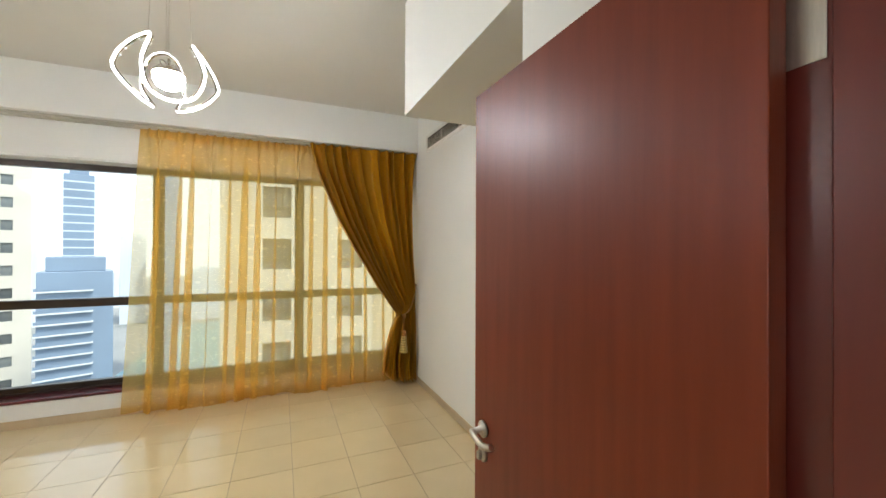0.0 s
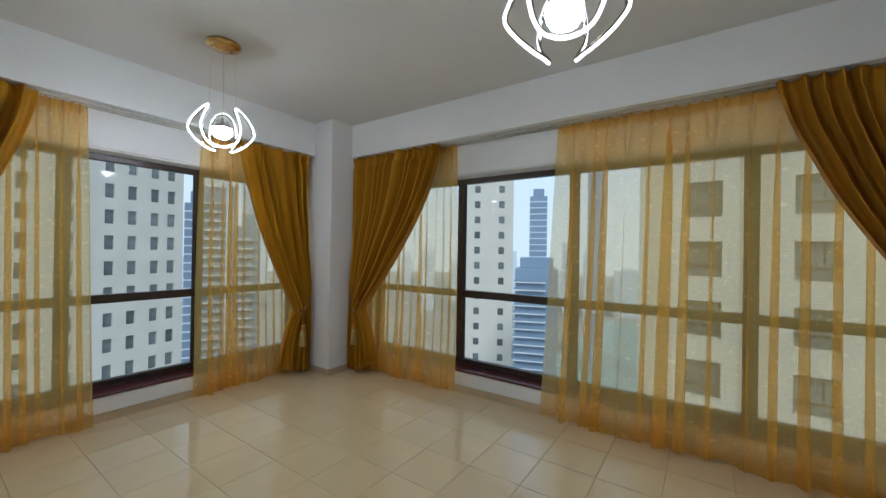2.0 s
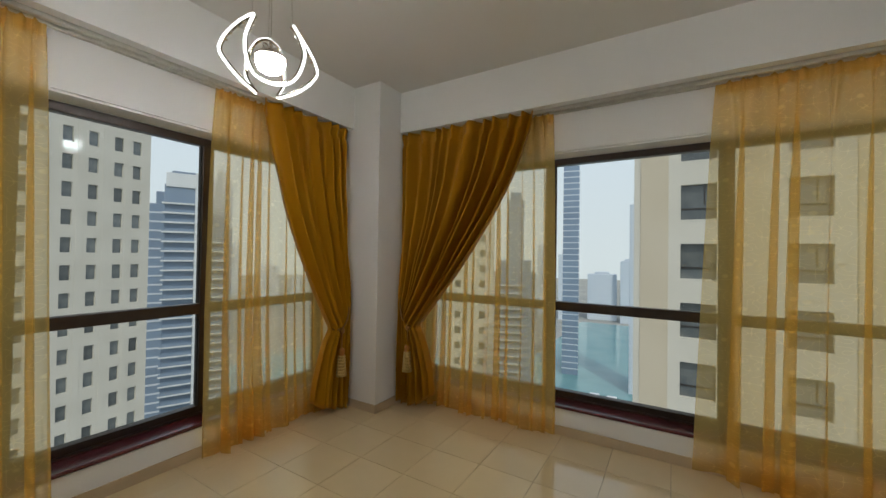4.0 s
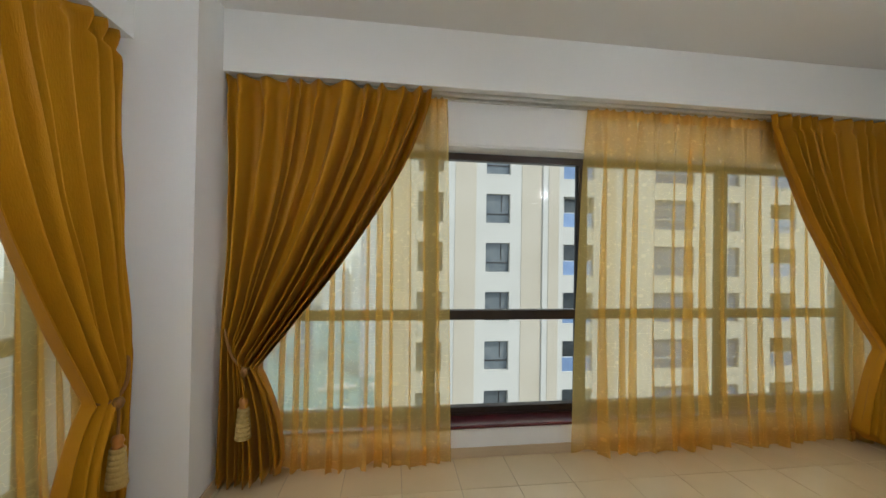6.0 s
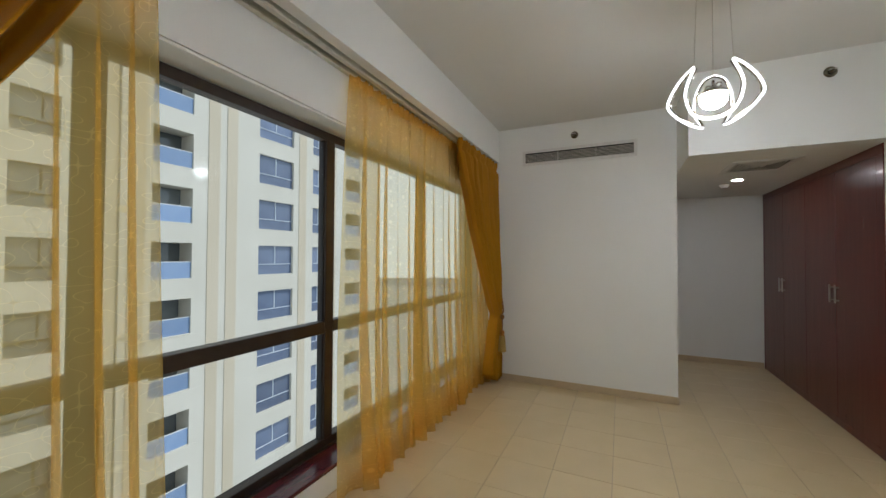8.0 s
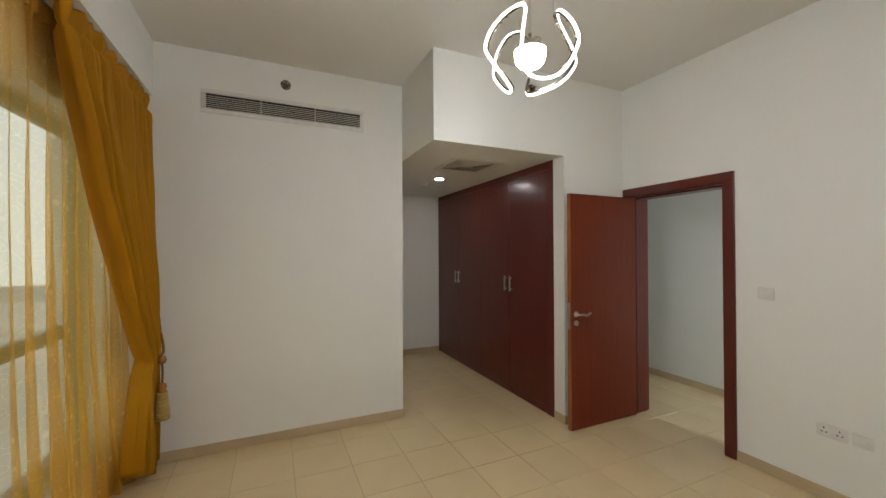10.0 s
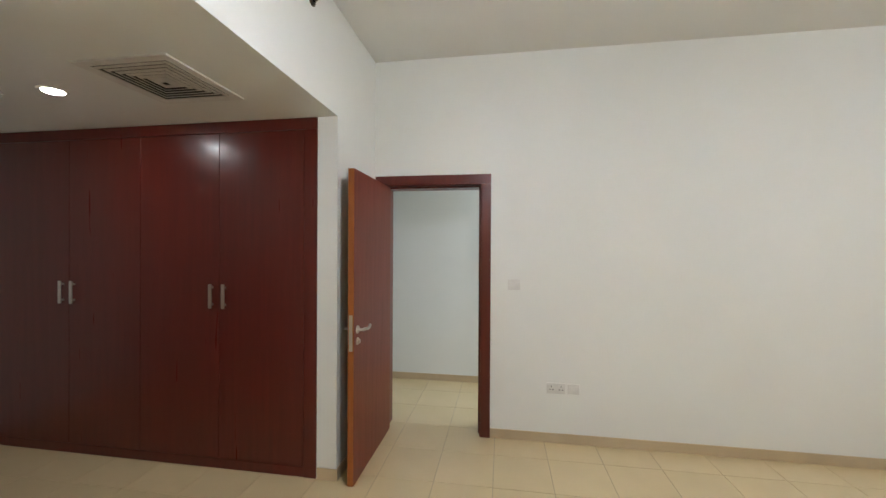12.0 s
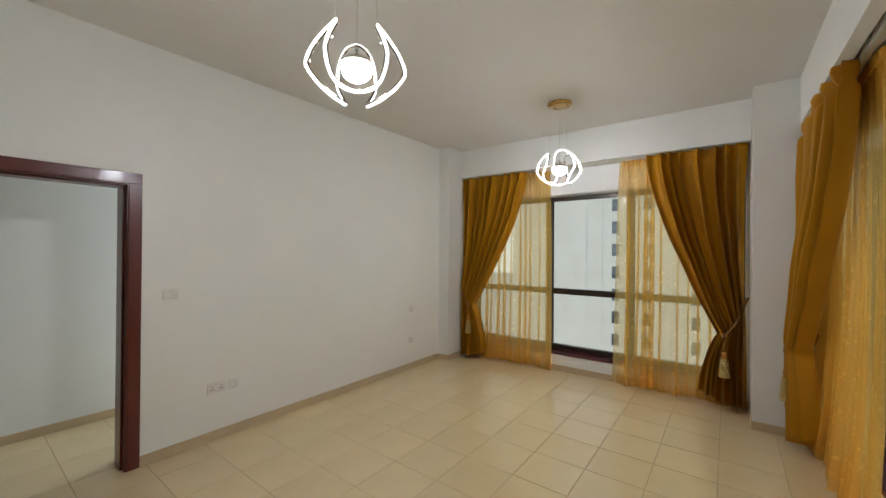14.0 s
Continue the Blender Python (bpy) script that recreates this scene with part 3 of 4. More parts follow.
# ---- chandeliers ----
def chandelier():
    c = thing("chandelier", (0, 0, 0), "lit chrome pendant with winding white LED bands", "pendant lamp", "LED pendants")
    # one closed wavy band: three deep scoops between three crests; sideways from the scoop's axis, outwards, height
    half = ((0, 0.088, -0.146), (0.046, 0.096, -0.141), (0.088, 0.114, -0.122), (0.117, 0.148, -0.080), (0.129, 0.186, -0.015),
            (0.116, 0.178, 0.050), (0.101, 0.156, 0.100), (0.0905, 0.119, 0.146), (0.093, 0.088, 0.165))
    scoop = [(-w, o, z) for w, o, z in reversed(half[1:])] + list(half)
    for turn in (0, 120, 240):
        ring = [(-0.102, 0.059, 0.173)] + scoop + [(0.102, 0.059, 0.173)]
        ct, st = math.cos(radians(turn)), math.sin(radians(turn))
        pts = spline([(o * ct - w * st, o * st + w * ct, z) for w, o, z in ring], 5)
        strip = part("light_band", tube(bmesh.new(), pts, 0.0065, 10), M_STRIP, c, "glowing white LED strip")
        inner = [p - Vector((p.x, p.y, p.z * 0.6)).normalized() * 0.0105 for p in pts]
        part("chrome_band", tube(bmesh.new(), inner, (0.0085, 0.0045), 6), M_BRONZE, strip, "chrome backing band")
        for k in (8, 12, 16, 20, 70, 74, 78, 82):
            q = inner[k] - Vector((inner[k].x, inner[k].y, inner[k].z * 0.6)).normalized() * 0.004
            part("clip", boxed(q - Vector((0.007, 0.007, 0.0035)), q + Vector((0.007, 0.007, 0.0035)), 0.0015), M_CHROME, strip)
    ball = [(0.002, -0.062), (0.03, -0.058), (0.052, -0.046), (0.066, -0.025), (0.071, 0.0), (0.067, 0.020), (0.05, 0.036), (0.02, 0.042)]
    part("globe", lathe(bmesh.new(), ball, (0, 0, 0), 20), M_BALL, c, "glowing white glass globe")
    part("globe_cap", lathe(bmesh.new(), [(0.074, 0.014), (0.071, 0.028), (0.054, 0.046), (0.02, 0.062), (0.008, 0.075), (0.008, 0.10)], (0, 0, 0), 24), M_CHROME, c)
    for k in (-1, 1):
        part("cap_scroll", tube(bmesh.new(), [(k * 0.030 + 0.016 * math.cos(a), 0.0, 0.066 + 0.014 * math.sin(a)) for a in [j * math.tau / 10 for j in range(10)]],
                                0.004, 6, True), M_CHROME, c)
    for a in (60, 180, 300):
        ca, sa = math.cos(radians(a)), math.sin(radians(a))
        part("wire", tube(bmesh.new(), [(0.106 * ca, 0.106 * sa, 0.175), (0.085 * ca, 0.085 * sa, 0.665)], 0.0014, 5), M_STEEL, c, "thin suspension wire")
    part("wire", tube(bmesh.new(), [(0, 0, 0.095), (0, 0.001, 0.665)], 0.0018, 5), M_STEEL, c, "thin suspension wire")
    plate = part("ceiling_plate", lathe(bmesh.new(), [(0.085, 0.690), (0.122, 0.688), (0.124, 0.672), (0.118, 0.664), (0.06, 0.662), (0.02, 0.662)],
                                        (0, 0, 0), 32), M_GOLD, c, "round polished gold plate")
    for a in (0.4, 2.5, 4.6):
        part("cap_nut", lathe(bmesh.new(), [(0.007, 0.663), (0.007, 0.656), (0.004, 0.652)], (0.08 * math.cos(a), 0.08 * math.sin(a), 0), 10), M_GOLD, plate)
    return c


lamp = chandelier()
lamp.matrix_world = pose(-0.45, 2.79, 2.480, 0, 0, 50)
copy_thing(lamp, pose(-3.14, 2.785, 2.480, 0, 0, 93))


# ---- the door ----
def doorway():
    d = thing("door_1", (0.315, YS, 0), "red-brown wooden door frame with an open door leaf", "door", kind="structure")
    inv = Matrix.Translation((-0.315, -YS, 0))
    t0, t1 = 0.452, YS + 0.014

    def add(name, bm, mat, parent=d, label=""):
        if parent is d:
            bmesh.ops.transform(bm, matrix=inv, verts=bm.verts[:])
        return part(name, bm, mat, parent, label)

    for x0, x1 in ((-0.130, -0.088), (0.728, 0.770)):
        add("jamb_lining", boxed((x0, t0 + 0.006, 0), (x1, t1 - 0.006, 2.135), 0.002), M_WOOD)
    add("head_lining", boxed((-0.088, t0 + 0.006, 2.093), (0.728, t1 - 0.006, 2.135), 0.002), M_WOOD)
    for y0, y1 in ((YS, t1 + 0.004), (t0 - 0.004, 0.462)):
        for x0, x1 in ((-0.176, -0.096), (0.736, 0.816)):
            add("architrave", boxed((x0, y0, 0), (x1, y1, 2.100), 0.004), M_WOOD)
        add("architrave", boxed((-0.176, y0, 2.100), (0.816, y1, 2.180), 0.004), M_WOOD)
    for x0, x1 in ((-0.088, -0.074), (0.714, 0.728)):
        add("door_stop", boxed((x0, t0 + 0.05, 0), (x1, YS - 0.045, 2.093), 0.002), M_WOOD)
    add("door_stop", boxed((-0.074, t0 + 0.05, 2.079), (0.714, YS - 0.045, 2.093), 0.002), M_WOOD)
    # added strip, not a known part: keeps the bright wall out of the hinge gap
    add("hinge_gap_filler", boxed((0.7245, YS + 0.0185, 0.01), (0.7355, YS + 0.042, 2.08), 0.001), M_WOOD, d, "dark wood strip added to close the hinge gap")
    add("strike_plate", boxed((-0.0885, 0.60, 0.93), (-0.0855, 0.635, 1.12)), M_STEEL)
    # the leaf stands open into the room at a right angle to its wall
    x0, x1, y0, y1 = 0.682, 0.724, 0.692, 1.503
    leaf = add("door_leaf", boxed((x0, y0, 0.008), (x1, y1 - 0.003, 2.083), 0.002), M_WOOD_DOOR, d, "flush red-brown veneered leaf")
    # parts of the leaf share the door's origin
    def on_leaf(name, bm, mat, label=""):
        bmesh.ops.transform(bm, matrix=inv, verts=bm.verts[:])
        return part(name, bm, mat, leaf, label)

    on_leaf("edge_strip", boxed((x0 + 0.001, y1 - 0.003, 0.009), (x1 - 0.001, y1, 2.082)), M_EDGE, "orange veneer edge")
    on_leaf("latch_plate", boxed((x0 + 0.009, y1, 0.89), (x1 - 0.009, y1 + 0.002, 1.125)), M_STEEL)
    on_leaf("latch", boxed((x0 + 0.014, y1 + 0.002, 1.01), (x1 - 0.014, y1 + 0.011, 1.03), 0.002), M_STEEL)
    hy = 1.444
    for sx, xf in ((-1, x0), (1, x1)):
        prof = [(0.026, 0.0), (0.026, 0.006 * sx), (0.022, 0.009 * sx), (0.010, 0.010 * sx), (0.009, 0.045 * sx), (0.006, 0.048 * sx)]
        on_leaf("rosette", lathe(bmesh.new(), prof, (xf, hy, 1.022), 20, "x"), M_STEEL, "steel handle rosette")
        lev = spline([(xf + 0.042 * sx, hy, 1.022), (xf + 0.05 * sx, hy - 0.03, 1.024), (xf + 0.05 * sx, hy - 0.07, 1.016), (xf + 0.048 * sx, hy - 0.105, 1.022),
                      (xf + 0.046 * sx, hy - 0.125, 1.032)], 5)
        on_leaf("door_handle", tube(bmesh.new(), lev, (0.009, 0.010), 10), M_STEEL, "curved steel lever handle")
        on_leaf("key_rosette", lathe(bmesh.new(), [(0.024, 0.0), (0.024, 0.006 * sx), (0.02, 0.009 * sx)], (xf, hy, 0.945), 20, "x"), M_STEEL)
        on_leaf("cylinder", boxed((min(xf, xf + 0.022 * sx), hy - 0.008, 0.931), (max(xf, xf + 0.022 * sx), hy + 0.008, 0.957), 0.003), M_STEEL)
    for z in (0.25, 1.05, 1.88):
        add("hinge_leaf", boxed((0.7258, 0.652, z - 0.055), (0.7279, YS + 0.008, z + 0.055), 0.0006), M_STEEL, d, "steel hinge plate let into the jamb")
        h = add("hinge", lathe(bmesh.new(), [(0.007, -0.055), (0.0075, -0.02), (0.0072, 0.02), (0.007, 0.055)], (0.732, YS + 0.024, z), 10), M_FRAME)
        bm = boxed((0.7242, YS + 0.026, z - 0.05), (0.7275, YS + 0.060, z + 0.05))
        bmesh.ops.transform(bm, matrix=inv, verts=bm.verts[:])
        part("hinge_plate", bm, M_STEEL, h)
    return d


doorway()


# ---- the wardrobe ----
def wardrobe():
    x0, x1, y, top = 0.967, 3.68, 1.452, SOFFIT
    w = thing("wardrobe", (x0, 0.80, 0), "built-in dark mahogany wardrobe with four tall doors in the niche", "wardrobe")
    inv = Matrix.Translation((-x0, -0.80, 0))

    def add(name, bm, mat, parent=w, label=""):
        bmesh.ops.transform(bm, matrix=inv, verts=bm.verts[:])
        return part(name, bm, mat, parent, label)

    add("body", boxed((x0 + 0.003, YS + 0.02, 0.002), (x1 - 0.002, y - 0.03, top - 0.003)), M_WOOD)
    add("top_rail", boxed((x0 + 0.002, y - 0.03, top - 0.08), (x1 - 0.002, y, top - 0.002), 0.002), M_WOOD)
    add("plinth", boxed((x0 + 0.095, y - 0.03, 0.002), (x1 - 0.04, y - 0.004, 0.070), 0.002), M_WOOD)
    add("stile", boxed((x0 + 0.002, y - 0.03, 0.002), (x0 + 0.093, y, top - 0.081), 0.002), M_WOOD)
    add("stile", boxed((x1 - 0.038, y - 0.03, 0.002), (x1 - 0.002, y, top - 0.081), 0.002), M_WOOD)
    edges = [1.062, 1.702, 2.345, 2.968, 3.640]
    for k, (a, b) in enumerate(zip(edges, edges[1:])):
        leaf = add("door", boxed((a + 0.0015, y - 0.024, 0.074), (b - 0.0015, y - 0.002, top - 0.083), 0.002), M_WOOD)
        hx = b - 0.05 if k % 2 == 0 else a + 0.05
        h = add("handle", boxed((hx - 0.013, y + 0.022, 1.135), (hx + 0.013, y + 0.030, 1.305), 0.003), M_STEEL, leaf, "flat brushed steel pull handle")
        for z in (1.16, 1.28):
            add("handle_post", boxed((hx - 0.006, y - 0.0015, z - 0.006), (hx + 0.006, y + 0.0222, z + 0.006)), M_STEEL, leaf)
    return w


wardrobe()


# ---- fixtures ----
def linear_grille():
    y0, y1, z0, z1 = 3.108, 4.385, 2.680, 2.868
    g = thing("air_grille", (XE, 3.75, 2.77), "long off-white slatted air grille high on the wall", "air vent")
    inv = Matrix.Translation((-XE, -3.75, -2.77))

    def add(name, lo, hi, mat, bevel=0.0):
        bm = boxed(lo, hi, bevel)
        bmesh.ops.transform(bm, matrix=inv, verts=bm.verts[:])
        return part(name, bm, mat, g)

    # dark sheet paints the duct's shade behind the slats
    add("backing", (XE - 0.002, y0 + 0.02, z0 + 0.02), (XE - 0.0005, y1 - 0.02, z1 - 0.02), M_DARK)
    for lo, hi in (((y0, z0), (y1, z0 + 0.034)), ((y0, z1 - 0.034), (y1, z1)), ((y0, z0 + 0.034), (y0 + 0.034, z1 - 0.034)), ((y1 - 0.034, z0 + 0.034), (y1, z1 - 0.034))):
        add("frame", (XE - 0.014, *lo), (XE, *hi), M_PLASTIC, 0.003)
    for k in range(7):
        z = z0 + 0.043 + k * 0.0155
        bm = boxed((-0.011, y0 + 0.034 - 3.75, -0.0022), (0.0, y1 - 0.034 - 3.75, 0.0022))
        bmesh.ops.transform(bm, matrix=pose(-0.002, 0, z - 2.77, 0, -28, 0), verts=bm.verts[:])
        part("slat", bm, M_GRILLE, g)
    for k in range(1, 3):
        y = y0 + (y1 - y0) * k / 3
        add("divider", (XE - 0.013, y - 0.004, z0 + 0.034), (XE - 0.002, y + 0.004, z1 - 0.034), M_GRILLE)


linear_grille()


def square_diffuser():
    cx, cy, h = 1.51, 2.07, 0.262
    g = thing("ceiling_diffuser", (cx, cy, SOFFIT), "square off-white louvred air diffuser in the soffit", "air vent")
    # dark sheet on the soffit in place of a shaded opening
    part("backing", boxed((-h + 0.03, -h + 0.03, -0.002), (h - 0.03, h - 0.03, -0.0005)), M_DARK, g)
    for k, (r, w, d) in enumerate(((h, 0.050, 0.008), (0.207, 0.015, 0.010), (0.177, 0.015, 0.010), (0.147, 0.015, 0.011), (0.117, 0.015, 0.011), (0.087, 0.015, 0.012), (0.057, 0.040, 0.012))):
        bm = bmesh.new()
        lo, hi = -d, (0.0 if k == 0 else -d + 0.012)
        ring = [[bm.verts.new((sx * q, sy * q, z)) for sx, sy in ((-1, -1), (1, -1), (1, 1), (-1, 1))] for q, z in ((r, hi if k == 0 else -0.004), (r, lo if k == 0 else -0.007), (r - w, lo if k else lo + 0.003), (r - w, lo + 0.003 if k else hi))]
        for a in range(4):
            p, q = ring[a], ring[(a + 1) % 4]
            for j in range(4):
                bm.faces.new((p[j], p[(j + 1) % 4], q[(j + 1) % 4], q[j]))
        bmesh.ops.recalc_face_normals(bm, faces=bm.faces[:])
        part("frame" if k == 0 else "louvre", bm, M_PLASTIC if k == 0 else M_GRILLE, g)


square_diffuser()

dl = thing("downlight", (2.245, 2.065, SOFFIT), "lit round white recessed downlight in the soffit", "ceiling light")
part("rim", lathe(bmesh.new(), [(0.068, -0.0005), (0.068, -0.005), (0.060, -0.008), (0.050, -0.006)], (0, 0, 0), 24), M_PLASTIC, dl)
part("lens", lathe(bmesh.new(), [(0.049, -0.0065), (0.045, -0.0095), (0.01, -0.0105)], (0, 0, 0), 24), M_SPOT, dl, "glowing frosted lens")

sm = thing("smoke_detector", (2.59, 2.12, SOFFIT), "small round white detector on the soffit", "smoke detector")
part("base", lathe(bmesh.new(), [(0.05, -0.0005), (0.05, -0.012), (0.044, -0.018)], (0, 0, 0), 24), M_PLASTIC, sm)
part("cover", lathe(bmesh.new(), [(0.04, -0.018), (0.036, -0.032), (0.012, -0.036)], (0, 0, 0), 24), M_PLASTIC, sm)


def sprinkler(x, y, z):
    s = thing("sprinkler", (x, y, z), "chrome wall sprinkler head near the ceiling", "sprinkler", "wall sprinklers")
    part("escutcheon", lathe(bmesh.new(), [(0.042, -0.0005), (0.042, -0.004), (0.030, -0.012), (0.024, -0.013)], (0, 0, 0), 24, "x"), M_BRONZE, s)
    part("nozzle", lathe(bmesh.new(), [(0.020, -0.0125), (0.016, -0.03), (0.008, -0.034), (0.007, -0.05)], (0, 0, 0), 16, "x"), M_BRONZE, s, "dark steel nozzle")
    part("deflector", boxed((-0.058, -0.022, 0.004), (-0.026, 0.022, 0.007)), M_STEEL, s)


sprinkler(XE, 3.77, 3.0)
sprinkler(XF, 1.80, 3.0)


def wall_plate(name, x, z, w, h, label, category, rockers=0, pins=0):
    p = thing(name, (x, YS, z), label, category)
    part("plate", boxed((-w / 2, 0.0005, -h / 2), (w / 2, 0.009, h / 2), 0.003), M_PLASTIC, p)
    for k in range(rockers):
        x0 = -w / 2 + 0.018 + k * (w - 0.036) / rockers
        part("rocker", boxed((x0 + 0.001, 0.009, -h / 2 + 0.018), (x0 + (w - 0.036) / rockers - 0.001, 0.0125, h / 2 - 0.018), 0.002), M_PLASTIC, p)
    for k in range(pins):
        cx = -w / 2 + w * (k + 0.5) / pins
        # slots are flat dark plates, coloured like shaded holes
        for dx, dz, a, b in ((0, 0.016, 0.003, 0.006), (-0.011, -0.010, 0.005, 0.003), (0.011, -0.010, 0.005, 0.003)):
            part("pin_slot", boxed((cx + dx - a, 0.0088, dz - b), (cx + dx + a, 0.0094, dz + b)), M_DARK, p)
        part("rocker", boxed((cx + 0.020, 0.009, 0.020), (cx + 0.030, 0.0115, 0.034), 0.001), M_PLASTIC, p)


wall_plate("light_switch", -0.366, 1.269, 0.10, 0.086, "white double light switch beside the door", "light switch", rockers=2)
wall_plate("wall_socket", -0.705, 0.440, 0.147, 0.086, "white double power socket low on the wall", "socket", pins=2)
wall_plate("data_socket", -0.840, 0.440, 0.090, 0.080, "white single outlet plate beside the power socket", "socket", rockers=1)
wall_plate("light_switch", -3.197, 0.822, 0.086, 0.086, "white single light switch near the window", "light switch", rockers=1)
wall_plate("wall_socket", -3.197, 0.396, 0.086, 0.086, "white single power socket near the window", "socket", pins=1)


# ---- outside ----
GROUND = -78.0
tagged(part("ground", boxed((-1500, 40, GROUND - 1), (1500, 2500, GROUND)), M_GROUND), "hazy city ground far below", "ground", kind="structure")
bm = boxed((-1500, -900, GROUND - 1), (1500, 39.9, GROUND))
tagged(part("ground", bm, M_GROUND), "hazy city ground far below", "ground", kind="structure")
tagged(part("water", boxed((-95, 120, GROUND), (30, 480, GROUND + 0.3)), M_WATER), "turquoise marina water between the towers", "water", kind="structure")
tagged(part("water", boxed((-260, 60, GROUND), (-110, 240, GROUND + 0.3)), M_WATER), "turquoise marina water between the towers", "water", kind="structure")


bm = bmesh.new()
low, high = ([bm.verts.new((1400 * math.sin(k * math.tau / 64), 1400 * math.cos(k * math.tau / 64), z)) for k in range(64)] for z in (GROUND - 1, 900))
for k in range(64):
    bm.faces.new((low[k], low[(k + 1) % 64], high[(k + 1) % 64], high[k])).smooth = True
tagged(part("backdrop", bm, M_SKYLINE), "bright hazy sky all round the horizon", "sky", kind="structure")


def boat(x, y, a):
    b = thing("boat", (x, y, GROUND + 0.3), "small white moored motor yacht", "boat", "boats in the marina")
    b.rotation_euler = (0, 0, a)
    bm = bmesh.new()
    hull = [bm.verts.new(p) for p in ((-6, -2, 1.6), (3, -2, 1.8), (7, 0, 2.2), (3, 2, 1.8), (-6, 2, 1.6))]
    keel = [bm.verts.new(p) for p in ((-6, -1.5, 0), (3, -1.2, 0), (5, 0, 0.1), (3, 1.2, 0), (-6, 1.5, 0))]
    bm.faces.new(hull), bm.faces.new(keel[::-1])
    for k in range(5):
        bm.faces.new((hull[k], keel[k], keel[(k + 1) % 5], hull[(k + 1) % 5]))
    bmesh.ops.recalc_face_normals(bm, faces=bm.faces[:])
    part("hull", bm, M_BOAT, b)
    part("cabin", boxed((-3, -1.4, 1.6), (2, 1.4, 3.6), 0.3), M_BOAT, b)


for k in range(7):
    boat(-40 + 14 * (k % 4) + 3 * math.sin(k * 2.1), 190 + 34 * (k // 4), 0.4 + 0.2 * math.sin(k))


def facade(house, cells, x0, x1, z0, z1, wall_mat, depth=0.35):
    """A wall in local xz facing -y, with recesses for the cells (x0, x1, z0, z1)."""
    xs = sorted({x0, x1, *[c[0] for c in cells], *[c[1] for c in cells]})
    zs = sorted({z0, z1, *[c[2] for c in cells], *[c[3] for c in cells]})
    hole = {(round(c[0], 3), round(c[2], 3)) for c in cells}
    verts, faces = [], []

    def quad(*p):
        n = len(verts)
        verts.extend(p)
        faces.append((n, n + 1, n + 2, n + 3))

    for a, b in zip(xs, xs[1:]):
        for c, d in zip(zs, zs[1:]):
            if (round(a, 3), round(c, 3)) in hole:
                quad((a, 0, c), (b, 0, c), (b, depth, c), (a, depth, c))
                quad((a, depth, d), (b, depth, d), (b, 0, d), (a, 0, d))
                quad((a, depth, c), (a, depth, d), (a, 0, d), (a, 0, c))
                quad((b, 0, c), (b, 0, d), (b, depth, d), (b, depth, c))
            else:
                quad((a, 0, c), (b, 0, c), (b, 0, d), (a, 0, d))
    me = bpy.data.meshes.new("wall")
    me.from_pydata(verts, [], faces)
    me.materials.append(wall_mat)
    w = new("wall", me)
    w.parent = house
    return w


def shared(name, me, parent, at):
    o = new(name, me)
    o.parent, o.location = parent, at
    return o


def mesh_of(name, bm, mat):
    me = bpy.data.meshes.new(name)
    bm.to_mesh(me)
    bm.free()
    me.materials.append(mat)
    return me


